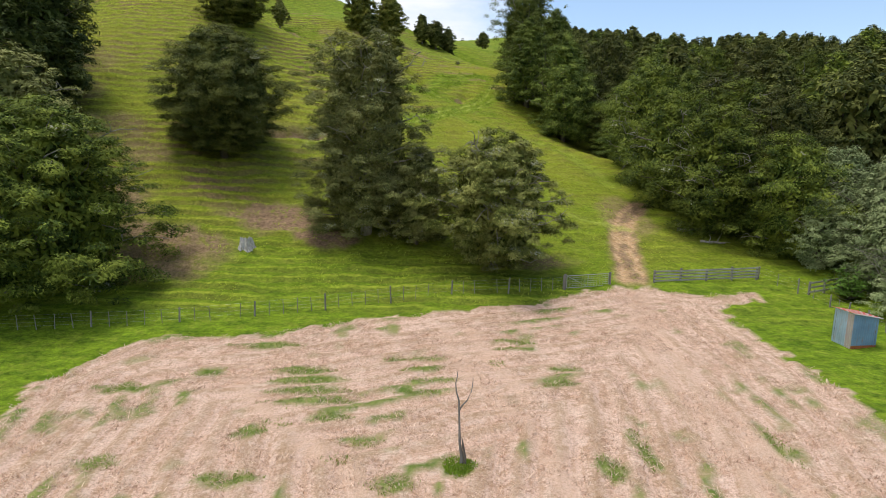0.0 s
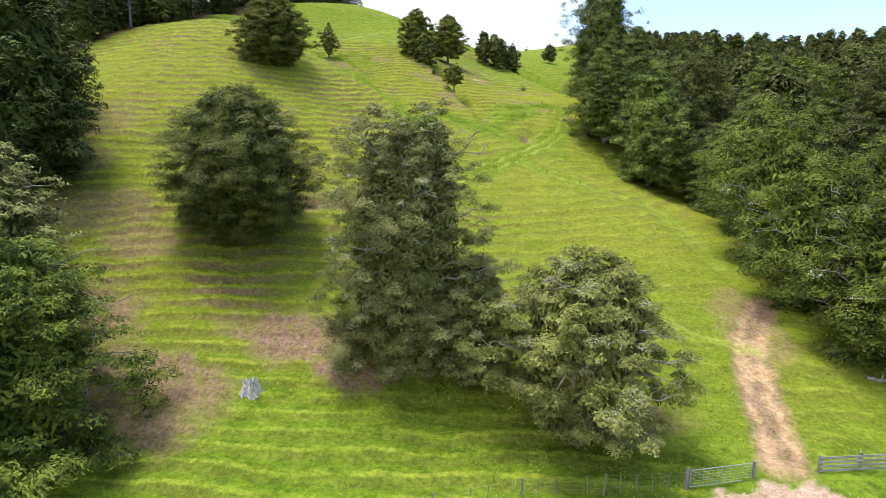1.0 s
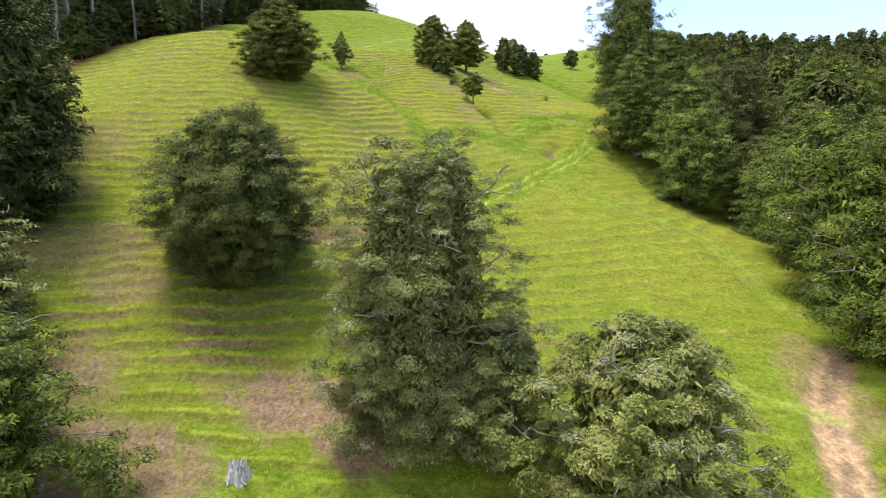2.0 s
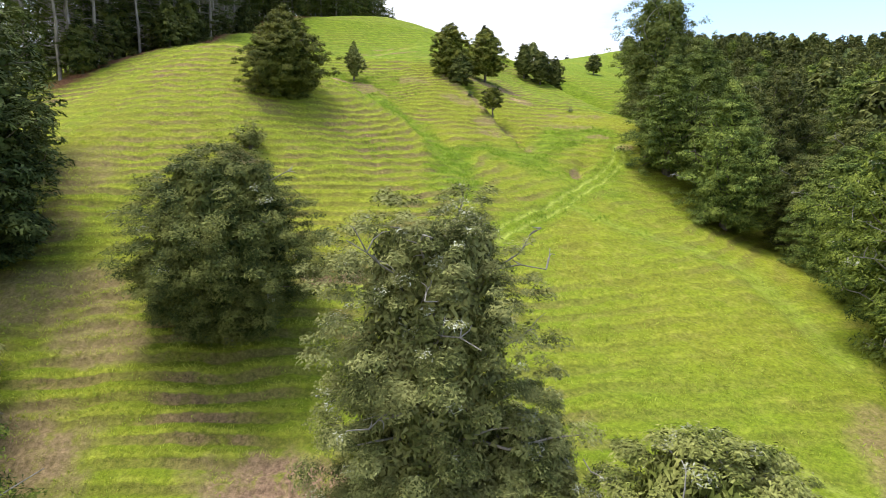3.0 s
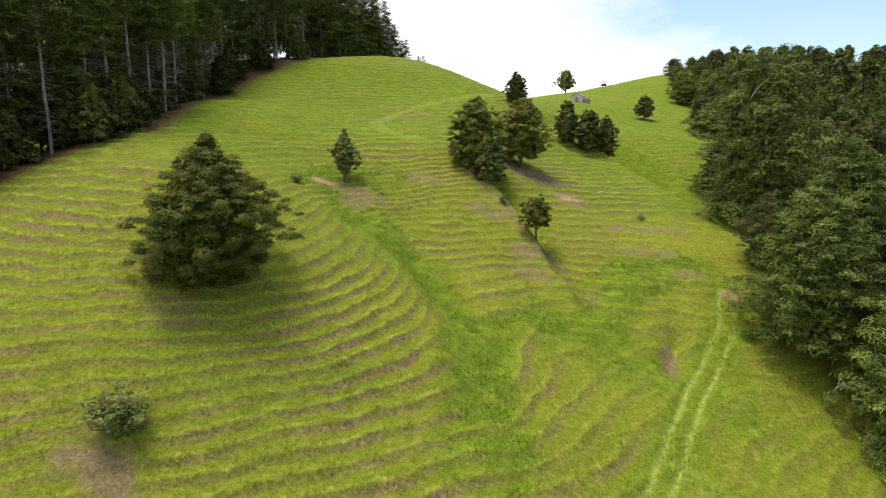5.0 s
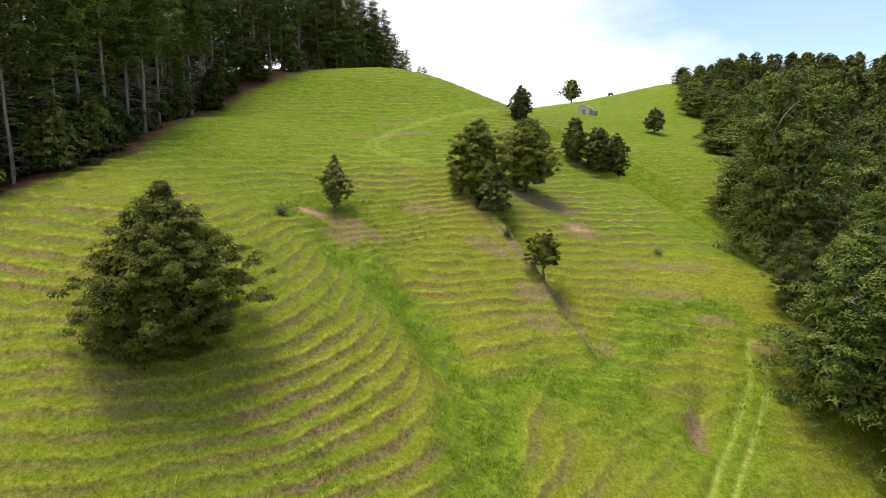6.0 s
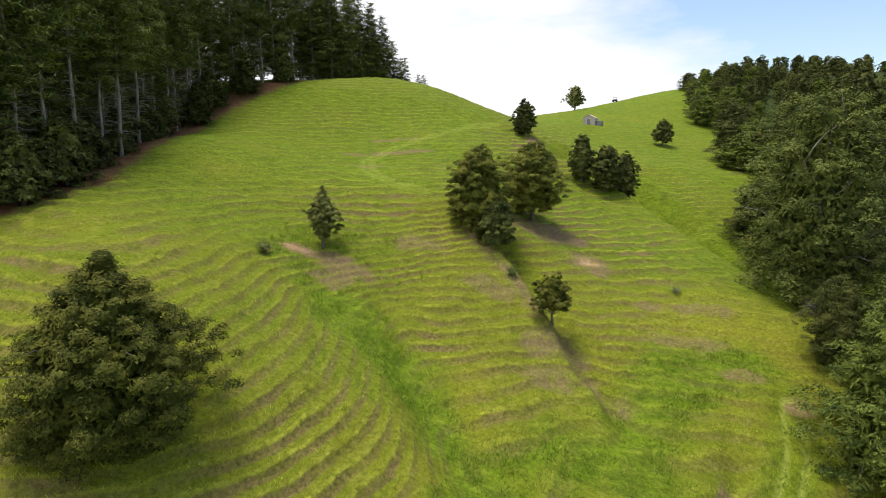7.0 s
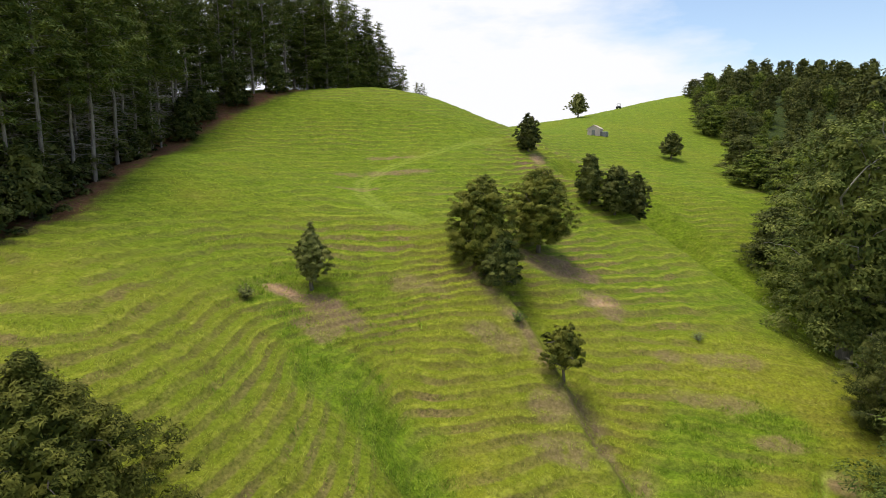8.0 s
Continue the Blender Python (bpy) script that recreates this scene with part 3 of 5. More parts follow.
    d, u = line_distance(x, y, DITCH)
    drop = step(u, 0, 0.15) * (1 - step(u, 0.85, 1))
    soil = np.maximum(soil, 0.8 * drop * np.exp(-((d - 0.6) / 0.7) ** 2) * step(wobble(x, y, 2.5, 43), -0.3, 0.2))
    d, u = line_distance(x, y, SLIP)
    cut = np.exp(-((d + jit) / 0.75) ** 2)
    z = z - 0.95 * cut
    soil = np.maximum(soil, np.exp(-(d / 0.9) ** 2))
    clay = np.maximum(clay, np.exp(-(np.hypot(x + 11.5, y - 64.3) / 0.95) ** 2))
    for bx, by, rx, ry, power_ in BARE:
        q = np.hypot((x - bx) / rx, (y - by) / ry) + 0.45 * wobble(x, y, 2.2, 50) + 0.2 * wobble(x, y, 0.8, 51)
        soil = np.maximum(soil, power_ * (1 - step(q, 0.55, 1.1)))
    d, u = line_distance(x, y, [(2.1, 89.6), (2.7, 92), (3.6, 94.4)])
    z = z - 0.75 * np.exp(-(d / 0.8) ** 2)
    clay = np.maximum(clay, 0.9 * np.exp(-(np.hypot((x + 5.2) / 1.2, (y - 114) / 0.7)) ** 2))
    clay = np.maximum(clay, 0.8 * np.exp(-(np.hypot((x + 31) / 1.4, (y - 103.8) / 0.35)) ** 2))
    clay = np.maximum(clay, 0.9 * np.exp(-(np.hypot((x + 12.9) / 0.7, (y - 151.2) / 1.5)) ** 2))
    clay = np.maximum(clay, 0.6 * np.exp(-(np.hypot((x - 8.9) / 0.7, (y - 99.3) / 0.35)) ** 2))
    # bare needles under the pines
    d, u = line_distance(x, y, PINE_EDGE)
    needles = 1 - step(d + 2 * jit + 0.8 * wobble(x, y, 5, 44), 1.6, 3.8)
    # low growth on the floor of the native forest, with the shade under the crowns painted in
    shaded_floor = step(x - np.interp(y, [p[1] for p in FOREST_EDGE], [p[0] for p in FOREST_EDGE]) + 2.5 * wobble(x, y, 6, 66), 0.5, 4.0) * step(y, 40, 46)
    # lush grass on the flat, in the swale and beside the paddock
    lush = np.maximum(lush, (1 - step(y + 1.5 * wobble(x, y, 7, 60), 37, 46)) * (1 - mown))
    for wet in (SWALE, [(-13.2, 88.4), (-8, 89.5), (-3.5, 92.5), (-0.5, 98), (2, 102), (6, 103)]):
        d, u = line_distance(x, y, wet)
        lush = np.maximum(lush, 0.95 * (1 - step(d + 2.5 * wobble(x, y, 4, 61), 0.8, 3.6)))
    lush = np.maximum(lush, 0.6 * step(wobble(x, y, 14, 62), 0.25, 0.6))
    lush = np.maximum(lush, 0.75 * step(y, 94, 106) * (1 - step(x + 3 * wobble(x, y, 6, 63), -26, -16)) * step(wobble(x, y, 9, 64), -0.6, 0.0))
    lush = np.maximum(lush, 0.6 * step(y, 132, 150) * step(wobble(x, y, 10, 65), -0.7, 0.1))
    lush = np.maximum(lush, 0.85 * step(y + 4 * wobble(x, y, 9, 67), 106, 120) * (0.55 + 0.45 * step(wobble(x, y, 6, 68), -0.5, 0.2)))
    lush = np.maximum(lush, 0.5 * (1 - step(y + 4 * wobble(x, y, 9, 69), 52, 66)) * (0.5 + 0.5 * step(wobble(x, y, 5, 70), -0.4, 0.3)))
    rows_, cols_ = x.shape
    GRID[:] = [cols_, rows_]
    idx = np.arange(rows_ * cols_).reshape(rows_, cols_)
    quads = np.stack([idx[:-1, :-1], idx[:-1, 1:], idx[1:, 1:], idx[1:, :-1]], -1).reshape(-1, 4)
    mesh = quad_mesh("ground", np.stack([x, y, z], -1).reshape(-1, 3), quads, True)
    fields = {"terrace": phase, "stepped": power * (1 - mown) * (1 - 0.7 * soil) * (1 - flattened), "dryness": dryness, "needles": needles, "shaded_floor": shaded_floor, "soil": soil * (1 - mown), "clay": clay * (1 - mown * (y < 36)), "worn": worn, "lush": lush * (1 - soil), "mown": mown, "gap": gap, "lane_across": lane[0], "lane_along": lane[1], "row": mown * (0.5 + 0.5 * np.sin(2 * np.pi * row))}
    for name, values in fields.items():
        a = mesh.attributes.new(name, "FLOAT", "POINT")
        a.data.foreach_set("value", (values if name.startswith("lane") or name == "terrace" else np.clip(values, 0, 1)).astype(np.float32).ravel())
    mesh.materials.append(PASTURE)
    ob = new("ground", mesh)
    return tagged(ob, "grazed green hillside with stock steps above a mown hay paddock", "ground", kind="structure")


def quad_mesh(name, verts, quads, smooth=False):
    mesh = bpy.data.meshes.new(name)
    mesh.vertices.add(len(verts))
    mesh.vertices.foreach_set("co", np.asarray(verts, np.float32).ravel())
    k = len(quads[0])
    mesh.loops.add(k * len(quads))
    mesh.loops.foreach_set("vertex_index", np.asarray(quads, np.int32).ravel())
    mesh.polygons.add(len(quads))
    mesh.polygons.foreach_set("loop_start", np.arange(0, k * len(quads), k, dtype=np.int32))
    if smooth:
        mesh.polygons.foreach_set("use_smooth", np.ones(len(quads), bool))
    mesh.update(calc_edges=True)
    return mesh


build_ground()


# ------------------------------------------------------------ trees
def empty(name, m, label="", category="", group="", kind=""):
    ob = new(name)
    ob.empty_display_size = 0.3
    ob.matrix_world = m
    return tagged(ob, label, category, group, kind)


def put(name, mesh, material, parent, label=""):
    if material and not mesh.materials:
        mesh.materials.append(material)
    ob = new(name, mesh)
    ob.parent = parent
    return tagged(ob, label)


def part(name, bm, material, parent, label=""):
    mesh = bpy.data.meshes.new(name)
    bm.to_mesh(mesh)
    bm.free()
    return put(name, mesh, material, parent, label)


def unit(v):
    return v / np.maximum(np.linalg.norm(v, axis=-1, keepdims=True), 1e-9)


def leaf_mesh(name, place, facing, length, width, rng, along=None):
    """Many small pointed sprays of leaves that grow along the given directions."""
    n = len(place)
    facing = unit(facing)
    grow = rng.normal(size=(n, 3)) + (0 if along is None else 0.7 * unit(along))
    up = unit(np.cross(facing, grow))
    side = np.cross(up, facing)
    length, width = np.broadcast_to(length, n)[:, None], np.broadcast_to(width, n)[:, None]
    droop = facing * length * 0.1
    v = np.stack([place - side * length * 0.8 - up * width, place + side * length * 1.2 - droop, place - side * length * 0.8 + up * width], 1).reshape(-1, 3)
    return quad_mesh(name, v, np.arange(3 * n).reshape(n, 3))


def pads(centres, radii, flat, count, rng, outward=0.25, lift=1.0, jitter=0.42, hub=None, lump=0.4, shell=-0.25):
    """Leaf places and facings on flattened pads of foliage."""
    area = radii ** 2
    pick = rng.choice(len(centres), count, p=area / area.sum())
    a, r = rng.uniform(0, 2 * np.pi, count), np.sqrt(rng.uniform(0, 1, count))
    dome = flat[pick] * (1 - r * r) * rng.uniform(shell, 1.0, count) - 0.2 * flat[pick] * r
    off = np.stack([r * np.cos(a), r * np.sin(a), dome], -1) * radii[pick][:, None]
    off += rng.normal(size=(count, 3)) * 0.15 * radii[pick][:, None]
    place = centres[pick] + off
    hub = np.array((0, 0, 0.0)) if hub is None else hub
    out = unit((place - hub) * np.array((1, 1, 0.4)))
    facing = lift * np.array((0, 0, 1.0)) + outward * out + lump * unit(off + (0, 0, 0.15)) + jitter * rng.normal(size=(count, 3))
    return place, facing, off * (1, 1, 0.5) + 0.4 * radii[pick][:, None] * out


def tube_mesh(name, paths, sides=7):
    """Tapered round limbs. Each path: points and radii."""
    verts, faces = [], []
    for pts, radii in paths:
        pts = np.asarray(pts, float)
        tang = unit(np.gradient(pts, axis=0))
        ref = np.where(np.abs(tang[:, 2:3]) > 0.9, np.array([[1.0, 0, 0]]), np.array([[0, 0, 1.0]]))
        a = unit(np.cross(tang, ref))
        b = np.cross(tang, a)
        start = len(verts)
        for k in range(len(pts)):
            for s in range(sides):
                t = 2 * math.pi * s / sides
                verts.append(pts[k] + radii[k] * (a[k] * math.cos(t) + b[k] * math.sin(t)))
        for k in range(len(pts) - 1):
            for s in range(sides):
                p, q = start + k * sides + s, start + k * sides + (s + 1) % sides
                faces.append((p, q, q + sides, p + sides))
    return quad_mesh(name, np.array(verts), np.array(faces), True)


def limb(start, end, r0, r1, rng, sag=0.12, n=6):
    u = np.linspace(0, 1, n)[:, None]
    size = np.linalg.norm(end - start)
    bend = rng.normal(size=3) * 0.10 * size
    pts = start + (end - start) * u + np.sin(np.pi * u) * (bend + np.array((0, 0, sag * size)))
    pts[1:-1] += rng.normal(size=(n - 2, 3)) * 0.025 * size
    return pts, r0 + (r1 - r0) * u[:, 0] ** 0.8


SHAPES = {  # half width of the crown by height, from its foot (0) to its top (1)
    "dome": [(0, 0.74), (0.12, 0.94), (0.35, 1.0), (0.6, 0.94), (0.8, 0.76), (0.93, 0.48), (1, 0.15)],
    "tall": [(0, 0.62), (0.15, 0.95), (0.35, 1.0), (0.55, 0.95), (0.75, 0.88), (0.9, 0.74), (1, 0.5)],
    "broad": [(0, 0.55), (0.2, 0.88), (0.45, 1.0), (0.65, 0.92), (0.85, 0.65), (1, 0.3)],
    "spire": [(0, 0.66), (0.12, 0.94), (0.3, 1.0), (0.5, 0.93), (0.7, 0.70), (0.88, 0.40), (1, 0.08)],
    "ball": [(0, 0.36), (0.08, 0.58), (0.2, 0.82), (0.36, 0.97), (0.5, 1.0), (0.66, 0.94), (0.8, 0.77), (0.92, 0.50), (1, 0.18)],
    "kite": [(0, 0.12), (0.12, 0.38), (0.28, 0.74), (0.44, 0.98), (0.54, 1.0), (0.68, 0.76), (0.82, 0.44), (0.92, 0.20), (1, 0.04)],
    "bell": [(0, 0.36), (0.12, 0.68), (0.27, 0.94), (0.42, 1.0), (0.55, 0.92), (0.7, 0.68), (0.84, 0.38), (0.93, 0.17), (1, 0.04)],
    "oval": [(0, 0.5), (0.15, 0.85), (0.38, 1.0), (0.62, 0.92), (0.83, 0.66), (1, 0.24)],
}


def bush_tree(name, m, height, radius, shape, leaves, seed, leaf, label, bark=None, foot=0.12, pad=1.0, size=0.24, group="",
              ragged=0.25, lean=(0, 0), bare=0, open_=0.0, squash=1.0, core=0.12, slim=0.42, lichen=0, flatness=(0.6, 1.05), lumpy=False, lift=1.0):
    """A native tree: trunk, limbs and a crown of flattened pads of leaves. foot: where the crown starts; bare: dead pale branches."""
    rng = np.random.default_rng(seed)
    tree = empty(name, m, label, "tree", group)
    prof = np.array(SHAPES[shape])
    n = int(460 * (radius / 5.0) ** 1.7 * (height / 10.0) / pad ** 1.8) + 20
    h = foot + (1 - foot) * np.sort(rng.uniform(0, 1, n) ** 0.9)
    u = (h - foot) / (1 - foot)
    wide = np.interp(u, prof[:, 0], prof[:, 1])
    ang = np.arange(n) * 2.39996 + rng.normal(size=n) * 0.5
    lobes = 1 + ragged * 0.6 * np.sin(2 * ang + seed) * np.cos(3 * ang + 2.1 * u * 3 + seed * 1.7)
    reach = np.where(rng.uniform(size=n) < 0.8, rng.uniform(0.78, 1.02, n), rng.uniform(0.3, 0.78, n))
    r = radius * wide * lobes * reach * (1 + ragged * rng.normal(size=n) * 0.35)
    pr = pad * (0.40 + 0.50 * rng.uniform(size=n) ** 1.5) * (radius / 5.0) ** 0.35 * (1 - 0.35 * u)
    r = np.maximum(r - 0.55 * pr, 0.05)
    c = np.stack([r * np.cos(ang), squash * r * np.sin(ang), h * height], -1)
    c[:, :2] += np.array(lean) * u[:, None] * height
    c[:, 2] += -0.10 * r + 0.2 * rng.normal(size=n)
    if open_:
        keep = rng.uniform(size=n) > open_ * 0.5
        c, pr = c[keep], pr[keep]
    flat = rng.uniform(*flatness, len(c))
    hub = np.array((lean[0] * height * 0.4, lean[1] * height * 0.4, height * (foot + 0.3 * (1 - foot))))
    place, facing, grow = pads(c, pr, flat, leaves, rng, hub=hub, **(dict(lift=0.65, lump=0.85, shell=0.15, jitter=0.28) if lumpy else dict(lift=0.7 * lift, outward=0.25 + 0.7 * (1 - lift), lump=0.7 + 0.3 * (1 - lift), shell=0.05, jitter=0.32)))
    scale = rng.uniform(0.65, 1.25, leaves)
    # shaded older foliage deep in the crown
    k = int(leaves * core)
    q, a = rng.uniform(0.05, 0.9, k), rng.uniform(0, 2 * np.pi, k)
    w = radius * np.interp(q, prof[:, 0], prof[:, 1]) * rng.uniform(0.35, 0.62, k)
    z = (foot + (1 - foot) * q) * height
    deep = np.stack([w * np.cos(a) + lean[0] * q * height, squash * w * np.sin(a) + lean[1] * q * height, z], -1)
    place[:k], facing[:k] = deep, np.stack([np.cos(a), np.sin(a), np.full(k, 0.4)], -1) + 0.5 * rng.normal(size=(k, 3))
    grow[:k] = facing[:k] * (1, 1, -0.3)
    scale[:k] *= 2.4
    pale = np.zeros(leaves, bool)
    for spot in c[rng.choice(len(c), min(2 * lichen, len(c)), replace=False)] if lichen else ():
        pale |= np.linalg.norm((place - spot) * (1, 1, 1.3), axis=1) < rng.uniform(0.2, 0.6)
    pale &= rng.uniform(size=leaves) < 0.34
    green = ~pale
    put("crown", leaf_mesh("crown", place[green], facing[green], size * scale[green], size * slim * scale[green], rng, grow[green]), leaf, tree)
    if lichen:
        tuft = put("lichen", leaf_mesh("lichen", place[pale], facing[pale], size * scale[pale] * 0.9, size * 0.3 * scale[pale], rng, grow[pale]), LICHEN, tree)
        tagged(tuft, "pale grey-green lichen in the crown", kind="stuff")
    # trunk and limbs that run to the pads
    bark = bark or BARK
    stem = [(np.array([[0, 0, -0.4], [0.05, 0.03, 0.25 * height], [lean[0] * height * 0.4, lean[1] * height * 0.4, 0.55 * height],
                       [lean[0] * height * 0.8, lean[1] * height * 0.8, 0.86 * height]]),
             np.array([0.045, 0.034, 0.02, 0.006]) * height * 0.75)]
    pts = np.concatenate([np.linspace(stem[0][0][k], stem[0][0][k + 1], 4, endpoint=False) for k in range(3)])
    pts[1:] += rng.normal(size=(len(pts) - 1, 3)) * 0.012 * height
    rad = np.interp(pts[:, 2], stem[0][0][:, 2], stem[0][1])
    limbs = [(pts, rad)]
    for k in rng.choice(len(c), min(len(c), 34 if leaves > 9000 else 14 if leaves > 3000 else 0), replace=False):
        z0 = max(0.10 * height, c[k][2] * rng.uniform(0.45, 0.75))
        base = np.array([np.interp(z0, pts[:, 2], pts[:, a]) for a in (0, 1)] + [z0])
        limbs.append(limb(base, c[k], 0.010 * height * (1 - 0.5 * u[min(k, len(u) - 1)]), 0.02, rng))
    put("trunk", tube_mesh("trunk", limbs, 6 if leaves > 3000 else 4), bark, tree)
    if bare:
        for _ in range(bare):
            a, z0 = rng.uniform(0, 2 * np.pi), rng.uniform(0.15, 0.85) * height
            w = radius * np.interp(z0 / height, prof[:, 0], prof[:, 1])
            base = np.array((0.35 * w * math.cos(a), 0.35 * w * math.sin(a), z0 * 0.9))
            tip = np.array((1.02 * w * math.cos(a), 1.02 * w * math.sin(a), z0 + rng.uniform(0, 0.1) * height))
            path = limb(base, tip, 0.06, 0.02, rng)
            dead = [path]
            for _ in range(4):
                q = path[0][rng.integers(2, 6)]
                dead.append(limb(q, q + rng.normal(size=3) * (0.5, 0.5, 0.35) + (0, 0, 0.25), 0.03, 0.012, rng, n=4))
            put("dead_branch", tube_mesh("dead_branch", dead, 5), PALE_BARK, tree, "bare pale grey branch with lichen")
    return tree


def pine_tree(name, m, height, radius, leaves, seed, leaf, label, foot=0.35, group="", snags=14, bark=None):
    """A tall plantation pine: straight pole, dead snags below, tiers of drooping needle boughs above."""
    rng = np.random.default_rng(seed)
    tree = empty(name, m, label, "tree", group)
    zs = np.linspace(-0.5, height, 12)
    sway = rng.normal(size=2) * 0.02 * height
    pts = np.stack([sway[0] * (zs / height) ** 2, sway[1] * (zs / height) ** 2, zs], -1)
    pts[1:-1, :2] += rng.normal(size=(10, 2)) * 0.06
    c, pr, limbs = [], [], [(pts, 0.0082 * height * (1 - zs / height) ** 0.8 + 0.02)]
    n = int(60 + 34 * (1 - foot))
    for k in range(n):
        u = (k + rng.uniform()) / n
        z = height * (foot + (1 - foot) * u)
        a = k * 2.39996 + rng.normal() * 0.4
        r = radius * (1 - u) ** 0.75 * rng.uniform(0.55, 1.1) * min(1, 0.6 + 2.2 * u) + 0.3
        base = np.array((np.interp(z, pts[:, 2], pts[:, 0]), np.interp(z, pts[:, 2], pts[:, 1]), z))
        tip = base + np.array((r * math.cos(a), r * math.sin(a), 0.12 * r))
        limbs.append(limb(base, tip, 0.05, 0.015, rng, 0.05, 3))
        for f in (0.45, 0.72, 0.98):
            c.append(base + (tip - base) * f + rng.normal(size=3) * 0.15)
            pr.append((0.30 + 0.22 * r) * rng.uniform(0.7, 1.2))
    c, pr = np.array(c), np.array(pr)
    place, facing, grow = pads(c, pr, np.full(len(c), 0.5), leaves, rng, outward=0.35, lift=0.8, jitter=0.7)
    scale = rng.uniform(0.6, 1.3, leaves)
    size = 0.36 * (6000 / leaves) ** 0.3
    put("crown", leaf_mesh("crown", place, facing, size * scale, size * 0.17 * scale, rng, grow), leaf, tree)
    for _ in range(snags):
        z = height * rng.uniform(0.06, foot + 0.1)
        a, r = rng.uniform(0, 2 * np.pi), rng.uniform(0.8, 2.4)
        base = np.array((np.interp(z, pts[:, 2], pts[:, 0]), np.interp(z, pts[:, 2], pts[:, 1]), z))
        limbs.append(limb(base, base + np.array((r * math.cos(a), r * math.sin(a), rng.uniform(-0.6, 0.5))), 0.030, 0.010, rng, 0.0, 3))
    put("trunk", tube_mesh("trunk", limbs, 4), bark or PINE_BARK, tree)
    return tree


def at(x, y, turn=0.0, sink=0.1, size=1.0):
    return pose(x, y, ground(x, y) - sink, 0, 0, turn) @ Matrix.Diagonal((size, size, size, 1))


# --- the trees that stand alone on the slope
bush_tree("round_tree", at(-19.2, 51.6), 10.8, 5.9, "ball", 190000, 11, TOTARA, "dense dark green dome-shaped native tree on the slope", foot=0.05, pad=1.05, size=0.082, slim=0.36, ragged=0.15, bare=4, lichen=16, flatness=(0.55, 0.85), core=0.18)
bush_tree("tall_tree", at(-5.7, 42.8), 14.5, 4.8, "tall", 170000, 12, TOTARA_GREY, "tall grey-green native tree with an uneven open crown", PALE_BARK, foot=0.03, pad=0.95, size=0.078, slim=0.38, ragged=0.45, bare=12, open_=0.25, core=0.12, lichen=50, squash=0.95, flatness=(0.55, 0.9))
bush_tree("side_tree", at(-1.9, 42.2), 6.8, 3.0, "broad", 32000, 13, TOTARA_GREY, "low grey-green tree beside the tall tree", foot=0.06, pad=0.95, size=0.095, ragged=0.5, bare=6, lichen=12, flatness=(0.4, 0.75))
bush_tree("spreading_tree", at(3.7, 39.0), 9.2, 4.7, "ball", 105000, 14, LICHEN_LEAF, "spreading olive-green tree with pale lichened limbs", PALE_BARK, foot=0.04, pad=0.95, size=0.088, ragged=0.4, bare=20, open_=0.35, core=0.10, lichen=60, flatness=(0.5, 0.8))
bush_tree("broad_tree", at(-23.8, 33.6, 0, 0.5), 11.2, 7.1, "dome", 96000, 15, FOREST_LEAF, "broad olive-green tree at the foot of the slope", PALE_BARK, foot=0.05, pad=1.15, size=0.11, ragged=0.28, bare=14, lichen=20, open_=0.45, flatness=(0.3, 0.5))
bush_tree("broad_tree", at(-30.5, 41.0), 10.8, 5.4, "broad", 44000, 16, TOTARA_GREY, "grey-green tree behind a broad tree", PALE_BARK, foot=0.06, pad=1.1, size=0.15, ragged=0.3, bare=8, flatness=(0.3, 0.5))
# added outside the view, only to cast shade on the lawn at the left
bush_tree("broad_tree", at(-33.5, 31.0), 10.5, 6.0, "broad", 16000, 37, OLIVE_LEAF, "unseen broad olive-green tree added to shade the lawn", foot=0.08, pad=1.1, size=0.2, ragged=0.4)
bush_tree("dark_tree", at(-34.8, 51.0), 15.0, 5.0, "oval", 32000, 17, DARK_LEAF, "tall dark green tree at the edge of the slope", foot=0.04, pad=1.1, size=0.185, ragged=0.25)
bush_tree("dark_tree", at(-41.5, 58.0), 15.0, 5.0, "oval", 16000, 18, DARK_LEAF, "tall dark green tree behind another", foot=0.04, pad=1.2, size=0.21, ragged=0.25)
bush_tree("cone_tree", at(-27.4, 77.8, 0, 0.75), 8.7, 4.7, "bell", 80000, 19, OLIVE_LEAF, "cone-shaped olive-green native tree on the slope", foot=0.02, pad=0.8, size=0.09, ragged=0.25, lift=0.6, lean=(0.07, 0), flatness=(0.5, 0.8), core=0.18)
bush_tree("young_tree", at(-28.6, 104.9), 5.3, 1.8, "kite", 16000, 20, LICHEN_LEAF, "slim young olive-green tree beside bare earth", foot=0.14, pad=0.55, size=0.085, ragged=0.35, lift=0.5)
bush_tree("gully_tree", at(-15.6, 111.8), 7.6, 3.3, "dome", 50000, 21, OLIVE_LEAF, "dark bushy tree at the head of the ditch", foot=0.03, pad=0.8, size=0.095, ragged=0.2, lift=0.5)
bush_tree("gully_tree", at(-13.9, 109.8), 4.6, 2.1, "oval", 20000, 22, TOTARA, "dark low tree at the edge of the ditch", foot=0.02, pad=0.7, size=0.095, ragged=0.25, lift=0.5)
bush_tree("ridge_tree", at(-11.0, 119.4), 8.2, 3.5, "oval", 52000, 23, OLIVE_LEAF, "dark rounded tree above the ditch", foot=0.16, pad=0.8, size=0.095, ragged=0.2, lift=0.5)
bush_tree("little_tree", at(-8.4, 102.6), 3.9, 1.7, "broad", 14000, 24, OLIVE_LEAF, "little round-headed tree beside the ditch", foot=0.30, pad=0.5, size=0.085, ragged=0.35, lift=0.5)
